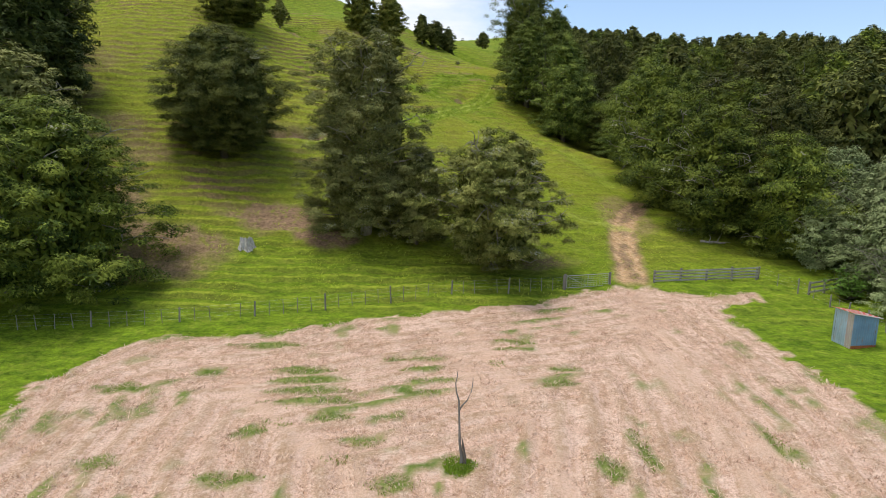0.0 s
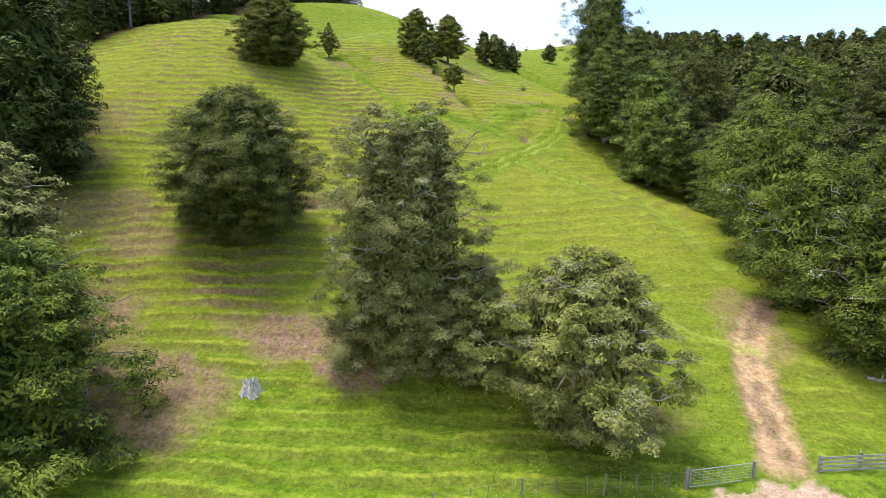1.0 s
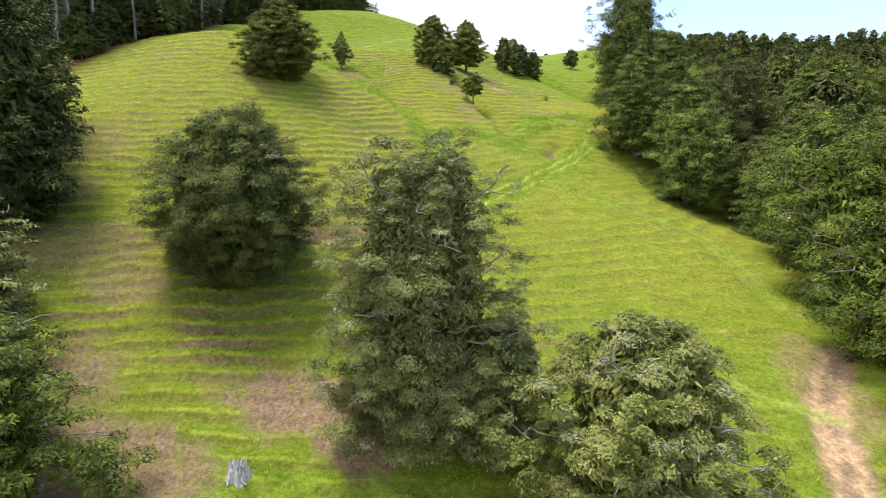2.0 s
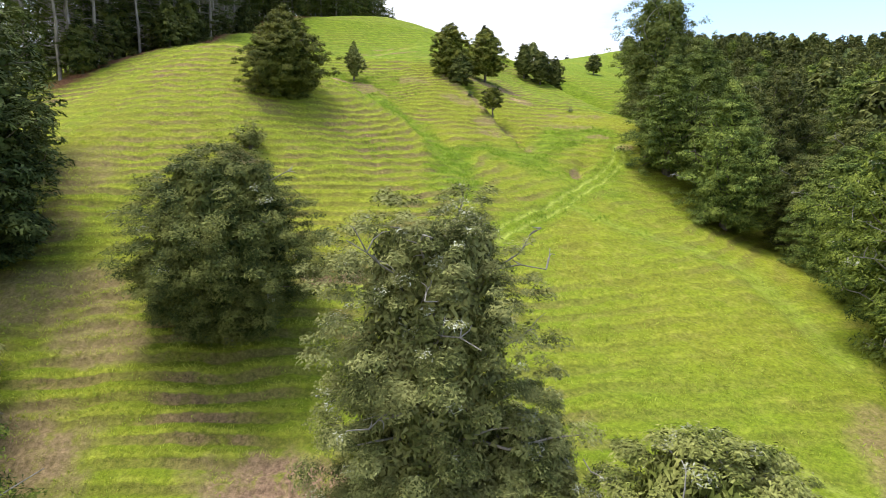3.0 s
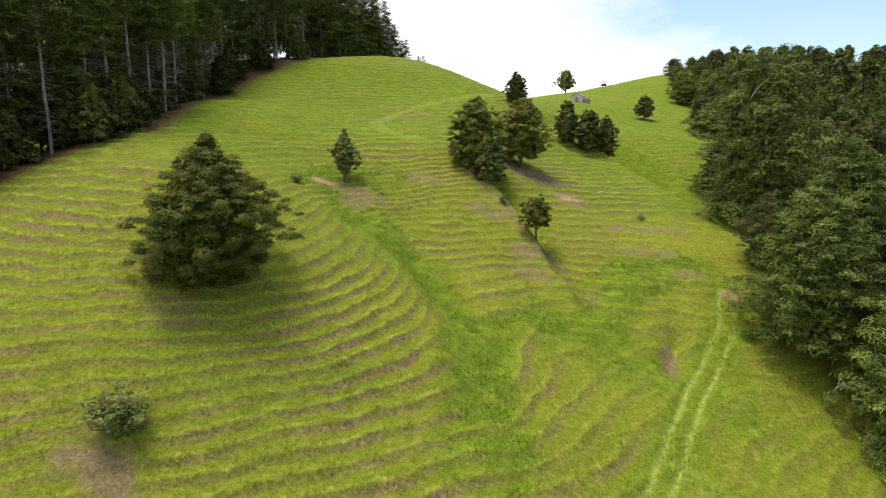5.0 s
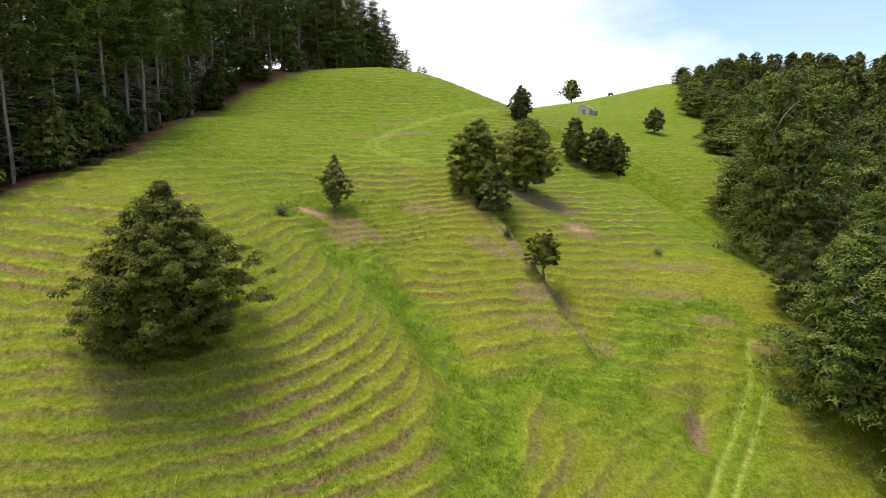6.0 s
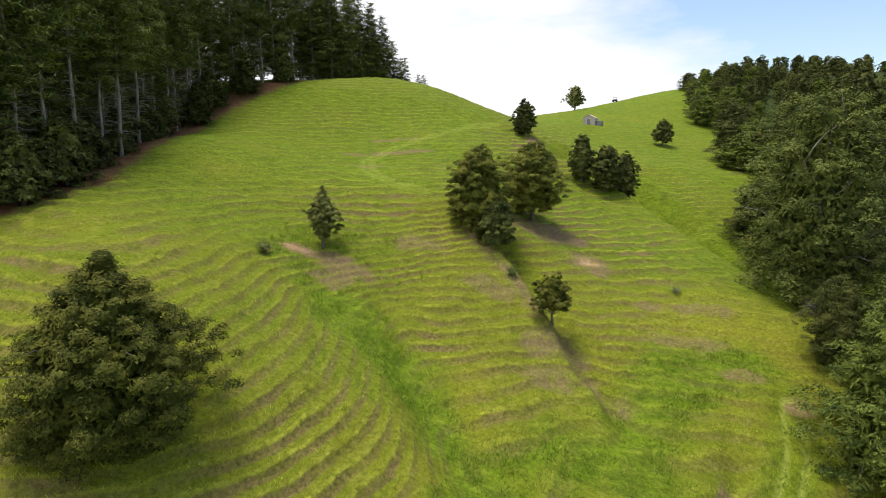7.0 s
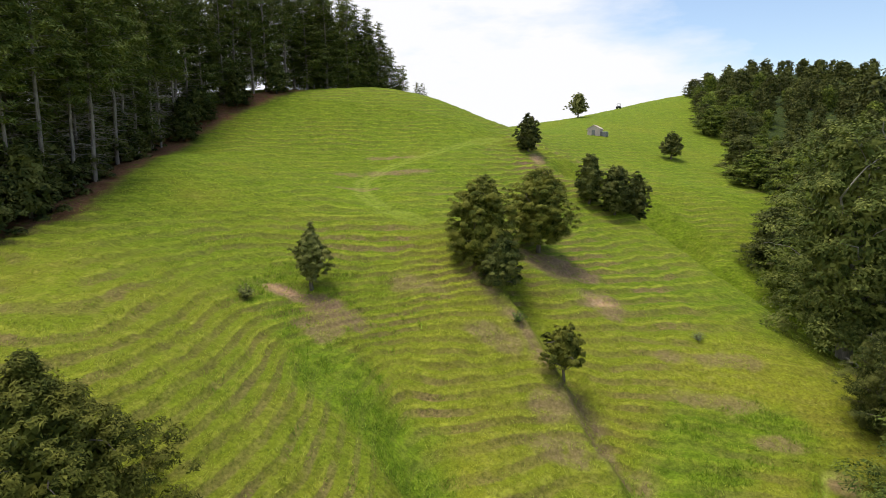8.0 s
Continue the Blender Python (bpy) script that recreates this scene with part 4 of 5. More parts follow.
for k, (x, y, h, r) in enumerate([(-5.4, 141.0, 6.4, 2.2), (-2.2, 140.0, 6.2, 2.6), (0.7, 142.6, 6.4, 2.0)]):
    bush_tree("clump_tree", at(x, y), h, r, "oval", 30000, 30 + k, TOTARA, "dark upright tree in a clump of three", foot=0.1, pad=0.75, size=0.10, ragged=0.2, group="clump of three trees", lift=0.5)
bush_tree("saddle_tree", at(-14.3, 152.8), 5.4, 2.2, "oval", 22000, 34, TOTARA, "dark egg-shaped tree on the saddle", foot=0.1, pad=0.7, size=0.105, ragged=0.2, lift=0.5)
bush_tree("lone_tree", at(11.3, 181.2), 5.2, 2.2, "dome", 14000, 35, TOTARA, "small dark tree alone on the far slope", foot=0.22, pad=0.7, size=0.125, ragged=0.2, lift=0.5)
bush_tree("hut_tree", at(-5.4, 236.0), 7.0, 2.9, "oval", 6000, 36, TOTARA_GREY, "grey-green tree on the skyline behind the hut", foot=0.22, pad=0.8, size=0.24, ragged=0.6, lift=0.5)


# ------------------------------------------------------------ native forest beside the slope and pines along the ridge
def set_forest():
    rng = np.random.default_rng(77)
    away = Matrix.Translation((0, -400, -60))
    kinds = []
    for k, (h, r, shape, leaf, n, ragged) in enumerate([(14.0, 5.2, "spire", CONE_LEAF, 42000, 0.25), (12.5, 5.0, "broad", FOREST_LEAF, 36000, 0.45), (13.0, 4.9, "ball", TOTARA, 36000, 0.35),
                                                        (11.5, 5.2, "oval", FOREST_LEAF, 36000, 0.45), (9.0, 4.4, "broad", SCRUB_LEAF, 18000, 0.35)]):
        kinds.append(bush_tree("forest_tree", at(40 + 9 * k, 110), h, r, shape, n, 200 + k, leaf, "native forest tree with a dense green crown", foot=0.03, pad=1.9 if leaf is FOREST_LEAF else 1.3, size=0.125, open_=0.5, slim=0.36, lichen=14 if leaf is FOREST_LEAF else 0, core=0.14, flatness=(0.45, 0.7), lumpy=True,
                               group="native forest beside the slope", ragged=ragged, bare=9 if leaf is FOREST_LEAF else 2))
    small = []
    for k, (h, r, shape, leaf) in enumerate([(13, 4.8, "dome", TOTARA), (12, 4.8, "oval", FOREST_LEAF), (13.5, 4.6, "oval", TOTARA)]):
        small.append(bush_tree("hillside_tree", at(45 + 9 * k, 130), h, r, shape, 1900, 220 + k, leaf, "native forest tree on the far hill", foot=0.05, pad=2.0, size=0.46, lumpy=True,
                               group="native forest on the far hill", ragged=0.3))
    mid = []
    for k, (h, r, shape, leaf) in enumerate([(13, 4.6, "dome", TOTARA), (12.5, 4.6, "oval", FOREST_LEAF), (12, 4.8, "broad", FOREST_LEAF)]):
        mid.append(bush_tree("forest_tree", at(50 + 9 * k, 90), h, r, shape, 7500, 210 + k, leaf, "native forest tree with a dense green crown", foot=0.05, pad=1.9, size=0.235, slim=0.40, core=0.14, open_=0.7, flatness=(0.3, 0.55), lumpy=True,
                             group="native forest beside the slope", ragged=0.35))
    # trees of the front rows: x, y, kind, size
    front = [(22.6, 47.6, 1, 0.95), (26.6, 44.2, 3, 0.85), (21.8, 54.4, 3, 1.0), (22.4, 61.8, 1, 1.0), (24.2, 69.8, 3, 1.05), (24.8, 78.2, 0, 0.95), (29.5, 51.5, 2, 1.0), (30, 60.5, 1, 1.1), (32, 70, 2, 1.1),
             (33, 80, 0, 1.0), (31, 89, 2, 1.05), (13.3, 95.6, 0, 1.08), (17.7, 87.3, 0, 1.06), (21.6, 95.5, 2, 1.1), (25.4, 87.0, 2, 0.95), (19.0, 103.6, 0, 1.1), (27.5, 101.5, 2, 1.1),
             (12.6, 104.2, 2, 0.5), (21.5, 112.5, 1, 0.95), (28, 111.5, 0, 1.0), (17.6, 134, 2, 0.6), (17, 139.5, 0, 0.6), (21, 144, 1, 0.65), (24.5, 151, 0, 0.62),
             (25.5, 157.5, 2, 0.6), (21.5, 165.5, 1, 0.6), (21.5, 173, 0, 0.55), (26, 168, 0, 0.65), (29.5, 204, 0, 0.6), (25.2, 212.5, 2, 0.55), (25.5, 221, 0, 0.5), (28, 231, 2, 0.5), (28.5, 240, 0, 0.5),
             (30, 251, 1, 0.45), (30.5, 262, 0, 0.45), (31.5, 214, 0, 0.6), (33, 225, 2, 0.6), (34, 236, 0, 0.6), (36, 248, 1, 0.55), (24, 182, 1, 0.5), (29, 190, 2, 0.55), (19, 126.5, 2, 0.62), (25, 128, 0, 0.7)]
    for x, y, k, s in front:
        copy_thing(kinds[k] if y < 120 else mid[k % 3], at(x, y, rng.uniform(0, 360), 0.3) @ Matrix.Diagonal((s * rng.uniform(0.9, 1.12) * (1.45 if y > 120 else 1), s * (1.45 if y > 120 else 1), s * rng.uniform(0.82, 1.12), 1)))
    # scrub on the flat beside the shed
    for x, y, s in [(29, 36, 0.8), (33, 33, 0.85), (31.5, 40, 0.95), (36.5, 37.5, 1.0), (29, 30.5, 0.6), (34, 27, 0.8), (39, 31, 1.0), (27.5, 41.5, 0.6), (31, 45.5, 0.9), (35, 43, 0.95), (27, 32.5, 0.45)]:
        copy_thing(kinds[4], at(x, y, rng.uniform(0, 360), 0.3) @ Matrix.Diagonal((s, s, s, 1)))
    taken = [(x, y) for x, y, *_ in front]
    made = 0
    for _ in range(6000):
        x, y = rng.uniform(20, 150), rng.uniform(38, 300)
        lo = np.interp(y, [p[1] for p in FOREST_EDGE], [p[0] for p in FOREST_EDGE])
        if x < lo + 2 or x > 60 + 0.4 * y or made > 330:
            continue
        gap = 7.6 if x < lo + 14 and y < 125 else 4.3 if y > 116 and x < 60 else 4.8 if y > 190 else 6.3
        if min((x - a) ** 2 + (y - b) ** 2 for a, b in taken) < gap ** 2:
            continue
        taken.append((x, y))
        made += 1
        s = rng.uniform(0.6, 1.1) * (1.2 if gap == 7.6 else 0.66 if y > 116 and x < 60 else 1.0) * (1.0 if y < 190 else 0.9 if x < 60 else 0.62)
        src = mid[rng.integers(0, 3)] if gap == 7.6 else small[rng.integers(0, 3)]
        copy_thing(src, at(x, y, rng.uniform(0, 360), 0.4) @ Matrix.Diagonal((s, s, s, 1)))
    tiny = [bush_tree("far_tree", at(80 + 9 * k, 260), 12, 5.2, sh, 320, 230 + k, TOTARA, "distant native tree on the forested hill", foot=0.03, pad=1.7, size=1.05,
                      group="native forest on the far hill", ragged=0.3) for k, sh in enumerate(["dome", "oval"])]
    for _ in range(9000):
        x, y = rng.uniform(36, 250), rng.uniform(215, 400)
        if x < 40 + (y - 215) * 0.12 or min((x - a) ** 2 + (y - b) ** 2 for a, b in taken) < 7.4 ** 2 or len(taken) > 650:
            continue
        taken.append((x, y))
        s = rng.uniform(0.42, 0.75)
        copy_thing(tiny[rng.integers(0, 2)], at(x, y, rng.uniform(0, 360), 0.6) @ Matrix.Diagonal((s, s, s, 1)))
    # the tall open pine over the canopy
    bush_tree("tall_pine", at(15.4, 116.0), 20.5, 6.2, "tall", 46000, 300, PINE_LEAF, "tall spreading pine that stands above the native trees", PALE_BARK, foot=0.12, pad=1.5, size=0.15, ragged=0.55, open_=0.6, bare=2, slim=0.5)


def set_pines():
    rng = np.random.default_rng(99)
    kinds = [pine_tree("plantation_pine", at(-70 - 3 * k, 100 + 7 * k), h, r, n, 400 + k, PINE_LEAF, "tall plantation pine with a bare grey lower trunk", f, "pine plantation along the ridge", s, PINE_BARK)
             for k, (h, r, f, n, s) in enumerate([(24, 3.3, 0.36, 6500, 130), (26, 3.0, 0.42, 6500, 130), (22, 3.8, 0.06, 6000, 6), (24, 3.6, 0.1, 6000, 6), (24, 3.6, 0.05, 1500, 4)])]
    taken = []
    pts = PINE_EDGE
    length = [0.0]
    for (a, b), (c, d) in zip(pts, pts[1:]):
        length.append(length[-1] + math.hypot(c - a, d - b))
    for rank in range(4):
        for s in np.arange(0, length[-1], 2.1 if rank < 1 else 3.6):
            s = min(max(s + rng.normal() * 0.7, 0), length[-1] - 0.01)
            x = np.interp(s, length, [p[0] for p in pts]) - 1.6 - 3.4 * rank + rng.normal() * 0.6
            y = np.interp(s, length, [p[1] for p in pts]) + rng.normal() * 0.6
            if taken and min((x - a) ** 2 + (y - b) ** 2 for a, b in taken) < 2.6:
                continue
            taken.append((x, y))
            k = rng.uniform(0.85, 1.12)
            copy_thing(kinds[rng.integers(0, 2) if rank == 0 and rng.uniform() < 0.75 else 4 if rank > 1 else rng.integers(2, 4)], at(x, y, rng.uniform(0, 360), 0.3) @ Matrix.Diagonal((k, k, k, 1)))
    # pines beyond the crest
    for x, y, k in [(-55, 172, 0.8), (-52, 176, 0.75), (-49.5, 181, 0.72), (-47, 186, 0.62), (-57, 178, 0.8), (-61, 170, 0.9), (-60, 176, 0.85), (-53, 184, 0.7), (-45.5, 191, 0.5), (-57.5, 168.5, 0.85), (-54, 170, 0.8), (-56, 174, 0.8), (-51, 179, 0.72), (-50, 185, 0.66), (-48, 183, 0.66), (-44, 188, 0.45), (-59, 182, 0.85), (-64, 166, 0.95), (-63, 174, 0.9), (-42, 192, 0.4), (-38, 196, 0.33), (-53, 178, 0.75), (-50.5, 182, 0.7), (-55.5, 180, 0.8), (-46.5, 188, 0.58), (-58, 173, 0.85), (-48.5, 187, 0.62), (-62, 179, 0.9), (-52, 188, 0.68), (-36.5, 193.5, 0.33), (-34.5, 195, 0.3), (-33, 194, 0.28), (-40, 190, 0.4)]:
        copy_thing(kinds[rng.integers(2, 4)], at(x, y, rng.uniform(0, 360), 0.3) @ Matrix.Diagonal((1.5 * k, 1.5 * k, 1.12 * k, 1)))
    # dark bushy trees along the edge of the pines
    first = None
    for x, y, h in [(-52.8, 98, 5.5), (-53.2, 103, 6.5), (-56.4, 86, 6.0), (-56, 113, 5.0), (-63, 138, 6.0), (-62.3, 151.5, 6.0), (-58.6, 158.5, 5.5), (-57.2, 92, 7.0), (-56, 108, 6.5), (-60, 122, 6.0), (-64.8, 131, 6.5), (-65.5, 145, 6.0), (-57.5, 99, 7.5), (-62, 118, 7)]:
        if first is None:
            first = bush_tree("edge_tree", at(x, y), 6.0, 2.8, "spire", 7000, 500, TOTARA, "dark conical tree at the edge of the pines", foot=0.03, pad=0.8, size=0.18, group="dark trees along the pines")
        else:
            s = h / 6.0
            copy_thing(first, at(x, y, rng.uniform(0, 360)) @ Matrix.Diagonal((s, s, s, 1)))


set_forest()
set_pines()


# ------------------------------------------------------------ fences, gate, shed and small things
def box_bm(bm, lo, hi, m=None, bevel=0.0):
    """Adds a box from lo to hi, with worn edges if bevel is given."""
    size = [b - a for a, b in zip(lo, hi)]
    mid = [(a + b) / 2 for a, b in zip(lo, hi)]
    made = bmesh.ops.create_cube(bm, size=1.0, matrix=(m or Matrix()) @ Matrix.Translation(mid) @ Matrix.Diagonal((*size, 1)))
    if bevel:
        edges = list({e for v in made["verts"] for e in v.link_edges})
        bmesh.ops.bevel(bm, geom=edges, offset=bevel, segments=1, affect="EDGES")
    return made["verts"]


def rod_bm(bm, a, b, r0, r1=None, sides=8):
    a, b = Vector(a), Vector(b)
    turn = (b - a).to_track_quat("Z", "Y").to_matrix().to_4x4()
    bmesh.ops.create_cone(bm, cap_ends=True, segments=sides, radius1=r0, radius2=r0 if r1 is None else r1, depth=(b - a).length,
                          matrix=Matrix.Translation((a + b) / 2) @ turn)


def post_mesh(height, radius, rng):
    """A round timber post with a slanting, weathered top."""
    bm = bmesh.new()
    rod_bm(bm, (0, 0, -0.35), (0, 0, height), radius, radius * 0.88, 9)
    for v in bm.verts:
        if v.co.z > height - 0.01:
            v.co.z += 0.5 * v.co.x + rng.uniform(-0.01, 0.01)
        v.co.x += rng.uniform(-0.006, 0.006)
    mesh = bpy.data.meshes.new("post")
    bm.to_mesh(mesh)
    bm.free()
    mesh.materials.append(POST_WOOD)
    return mesh


def wire_fence(line, label, gap=3.8, between=4, height=0.85, wires=4, seed=1, radius=0.05):
    """Posts with thin battens between them and taut wires that follow the ground."""
    rng = random.Random(seed)
    fence = empty("wire_fence", pose(*line[0], ground(*line[0])), label, "fence")
    inv = fence.matrix_world.inverted()
    posts = [post_mesh(height, radius, rng) for _ in range(2)]
    bm = bmesh.new()
    box_bm(bm, (-0.017, -0.012, -0.05), (0.017, 0.012, height * 0.92), bevel=0.004)
    batten = bpy.data.meshes.new("batten")
    bm.to_mesh(batten)
    bm.free()
    batten.materials.append(POST_WOOD)
    spots, total = [], 0.0
    for (ax, ay), (bx, by) in zip(line, line[1:]):
        n = max(1, round(math.hypot(bx - ax, by - ay) / gap))
        spots += [(ax + (bx - ax) * k / n, ay + (by - ay) * k / n) for k in range(n)]
    spots.append(line[-1])
    path = []
    for k, (x, y) in enumerate(spots):
        ob = put("post", posts[k % 2], None, fence)
        ob.matrix_local = inv @ pose(x, y, ground(x, y), rng.uniform(-3, 3), rng.uniform(-3, 3), rng.uniform(0, 360)) @ Matrix.Diagonal((1, 1, rng.uniform(0.94, 1.1), 1))
        path.append((x, y))
        if k + 1 < len(spots):
            nx, ny = spots[k + 1]
            for j in range(between):
                f = (j + 1) / (between + 1)
                bx, by = x + (nx - x) * f, y + (ny - y) * f
                path.append((bx, by))
                if rng.random() < 0.08:
                    continue
                ob = put("batten", batten, None, fence)
                ob.matrix_local = inv @ pose(bx, by, ground(bx, by), rng.uniform(-4, 4), rng.uniform(-4, 4), math.degrees(math.atan2(ny - y, nx - x)))
    for w in range(wires):
        z = height * (0.22 + 0.68 * w / max(1, wires - 1))
        pts = np.array([(x, y, ground(x, y) + z) for x, y in path])
        ob = put("wire", tube_mesh("wire", [(pts, np.full(len(pts), 0.0022))], 4), STEEL, fence)
        ob.matrix_local = inv
    return fence


def farm_gate():
    (ax, ay), (bx, by) = (8.0, 35.7), (10.9, 36.6)
    turn = math.degrees(math.atan2(by - ay, bx - ax))
    long = math.hypot(bx - ax, by - ay)
    gate = empty("farm_gate", pose(ax, ay, ground(ax, ay), 0, 0, turn), "galvanised pipe farm gate with mesh, beside the track", "gate")
    for x0, name in ((-0.12, "gate_post"), (long + 0.1, "gate_post")):
        bm = bmesh.new()
        rod_bm(bm, (x0, 0, -0.3), (x0, 0, 1.0), 0.085, 0.075, 10)
        part(name, bm, POST_WOOD, gate)
    bm = bmesh.new()
    lo, hi = 0.10, 0.88
    for a, b in (((0, 0, lo), (long, 0, lo + 0.03)), ((0, 0, hi), (long, 0, hi + 0.03)), ((0, 0, lo), (0, 0, hi)), ((long, 0, lo), (long, 0, hi + 0.03)), ((long * 0.5, 0, lo), (long * 0.5, 0, hi))):
        rod_bm(bm, a, b, 0.022)
    rod_bm(bm, (0, 0, hi), (long * 0.5, 0, lo), 0.012)
    part("gate_frame", bm, STEEL, gate)
    for k in range(1, 6):
        bm = bmesh.new()
        z = lo + (hi - lo) * k / 6
        rod_bm(bm, (0, 0, z), (long, 0, z + 0.03), 0.008, sides=6)
        part("gate_bar", bm, STEEL, gate)
    for k in range(1, 14):
        bm = bmesh.new()
        x = long * k / 14
        rod_bm(bm, (x, 0.008, lo), (x, 0.008, hi), 0.005, sides=5)
        part("mesh_wire", bm, STEEL, gate)


def rail_fence(a, b, rails, bays, height, label, rng):
    (ax, ay), (bx, by) = a, b
    turn = math.degrees(math.atan2(by - ay, bx - ax))
    long = math.hypot(bx - ax, by - ay)
    fence = empty("rail_fence", pose(ax, ay, 0, 0, 0, turn), label, "fence")
    zs = [ground(ax + (bx - ax) * k / bays, ay + (by - ay) * k / bays) for k in range(bays + 1)]
    for k in range(bays + 1):
        bm = bmesh.new()
        x = long * k / bays
        box_bm(bm, (x - 0.06, -0.06, zs[k] - 0.3), (x + 0.06, 0.06, zs[k] + height + rng.uniform(0.0, 0.12)), bevel=0.012)
        part("post", bm, POST_WOOD, fence)
    for r in range(rails):
        z = 0.14 + (height - 0.2) * r / (rails - 1)
        for k in range(bays):
            bm = bmesh.new()
            x0, x1 = long * k / bays - 0.05, long * (k + 1) / bays + 0.04
            s = rng.uniform(-0.012, 0.012)
            vs = box_bm(bm, (x0, -0.085, -0.058), (x1, -0.062, 0.058), bevel=0.006)
            for v in bm.verts:
                f = (v.co.x - x0) / (x1 - x0)
                v.co.z += z + zs[k] * (1 - f) + zs[k + 1] * f + s * math.sin(math.pi * f)
                v.co.y -= 0.004 * (k % 2)
            part("rail", bm, RAIL_WOOD, fence)


def sheet_bm(bm, origin, right, up, wide, tall, pitch=0.125, depth=0.03):
    """A corrugated iron sheet with a little thickness."""
    right, up = Vector(right).normalized(), Vector(up).normalized()
    out = right.cross(up).normalized()
    n = max(4, int(wide / pitch * 4))
    rows = []
    for back in (0, -0.004):
        for h in (0, tall):
            rows.append([bm.verts.new(Vector(origin) + right * (wide * k / n) + up * h + out * (depth * math.sin(2 * math.pi * k / 4 + 0.4) + back)) for k in range(n + 1)])
    for a, b in ((0, 1), (3, 2)):
        for k in range(n):
            bm.faces.new((rows[a][k], rows[a][k + 1], rows[b][k + 1], rows[b][k]))
    for a, b in ((1, 3), (2, 0)):
        for k in range(n):
            bm.faces.new((rows[a][k], rows[a][k + 1], rows[b][k + 1], rows[b][k]))


def iron_material(name, base, rust, amount, rusty_foot=False):
    m = Nodes(name, 0.5, 0.4)
    m.bsdf.inputs["Metallic"].default_value = 0.35
    a, b = m.noise(5, 6, 0.7, stretch=(1, 1, 0.25)), m.noise(1.2, 3)
    c = m.mix(m.ramp(b, 0.3, 0.7), base, tuple(0.72 * v for v in base))
    c = m.mix(m.math("MULTIPLY", m.ramp(a, 0.55, 0.72), amount), c, rust)
    m.colour(c)
    m.bump(a, 0.15, 0.01)
    return m.mat


def tin_shed():
    iron = iron_material("blue_grey_iron", (0.22, 0.37, 0.58), (0.34, 0.17, 0.09), 0.6)
    pale = iron_material("pale_iron", (0.44, 0.58, 0.72), (0.45, 0.30, 0.22), 0.5)
    pink = iron_material("faded_pink_iron", (0.56, 0.49, 0.49), (0.40, 0.20, 0.13), 0.4)
    rust = iron_material("rusty_iron", (0.42, 0.15, 0.06), (0.22, 0.08, 0.04), 0.6)
    red = iron_material("red_roof_iron", (0.60, 0.06, 0.04), (0.25, 0.08, 0.05), 0.5)
    white = iron_material("white_roof_iron", (0.62, 0.58, 0.55), (0.42, 0.22, 0.16), 0.5)
    x0, y0 = 20.5, 27.6
    z0 = ground(x0, y0)
    shed = empty("tin_shed", pose(x0, y0, z0, 0, 0, 9), "small blue-grey corrugated iron shed with a red striped roof", "shed")
    w, d, ha, hb = 1.42, 1.15, 1.80, 1.52          # the roof falls to the right
    for k, (x, y, h) in enumerate(((0.05, 0.05, ha - 0.05), (w - 0.05, 0.05, hb - 0.05), (0.05, d - 0.05, ha - 0.05), (w - 0.05, d - 0.05, hb - 0.05))):
        bm = bmesh.new()
        box_bm(bm, (x - 0.035, y - 0.035, -0.2), (x + 0.035, y + 0.035, h), bevel=0.005)
        part("frame_post", bm, POST_WOOD, shed)
    bm = bmesh.new()
    sheet_bm(bm, (0, 0, 0.14), (1, 0, 0), (0, 0, 1), w, ha - 0.14)
    for v in bm.verts:
        if v.co.z > 1:
            v.co.z = ha - (ha - hb) * v.co.x / w
    part("front_wall", bm, iron, shed)
    bm = bmesh.new()
    sheet_bm(bm, (0, -0.006, -0.05), (1, 0, 0), (0, 0, 1), w, 0.2)
    part("base_strip", bm, rust, shed, "rusty orange iron strip along the foot")
    bm = bmesh.new()
    sheet_bm(bm, (0, d, -0.05), (0, -1, 0), (0, 0, 1), d * 0.72, ha + 0.05)
    part("side_wall", bm, pale, shed, "pale blue iron side wall")
    bm = bmesh.new()
    sheet_bm(bm, (-0.008, d * 0.30, -0.02), (0, -1, 0), (0, 0, 1), d * 0.30, ha + 0.0)
    part("side_panel", bm, pink, shed, "faded pink iron panel")
    bm = bmesh.new()
    sheet_bm(bm, (w, 0, -0.05), (0, 1, 0), (0, 0, 1), d, hb + 0.05)
    part("side_wall", bm, iron, shed)
    bm = bmesh.new()
    sheet_bm(bm, (w, d, -0.05), (-1, 0, 0), (0, 0, 1), w, hb)
    part("back_wall", bm, iron, shed)
    slope = Vector((w + 0.24, 0, hb - ha)).normalized()
    for k in range(8):
        bm = bmesh.new()
        y = -0.12 + (d + 0.24) * k / 8
        sheet_bm(bm, (-0.12, y, ha + 0.05 + 0.004 * (k % 2)), slope, (0, 1, 0), w + 0.26, (d + 0.24) / 8 + 0.01, 0.3, 0.006)
        part("roof_sheet", bm, red if k % 2 else white, shed)
    bm = bmesh.new()
    for y in (-0.125, d + 0.125):
        a = Vector((-0.12, y, ha + 0.03))
        rod_bm(bm, a, a + slope * (w + 0.26), 0.022, sides=6)
    part("fascia", bm, white, shed)


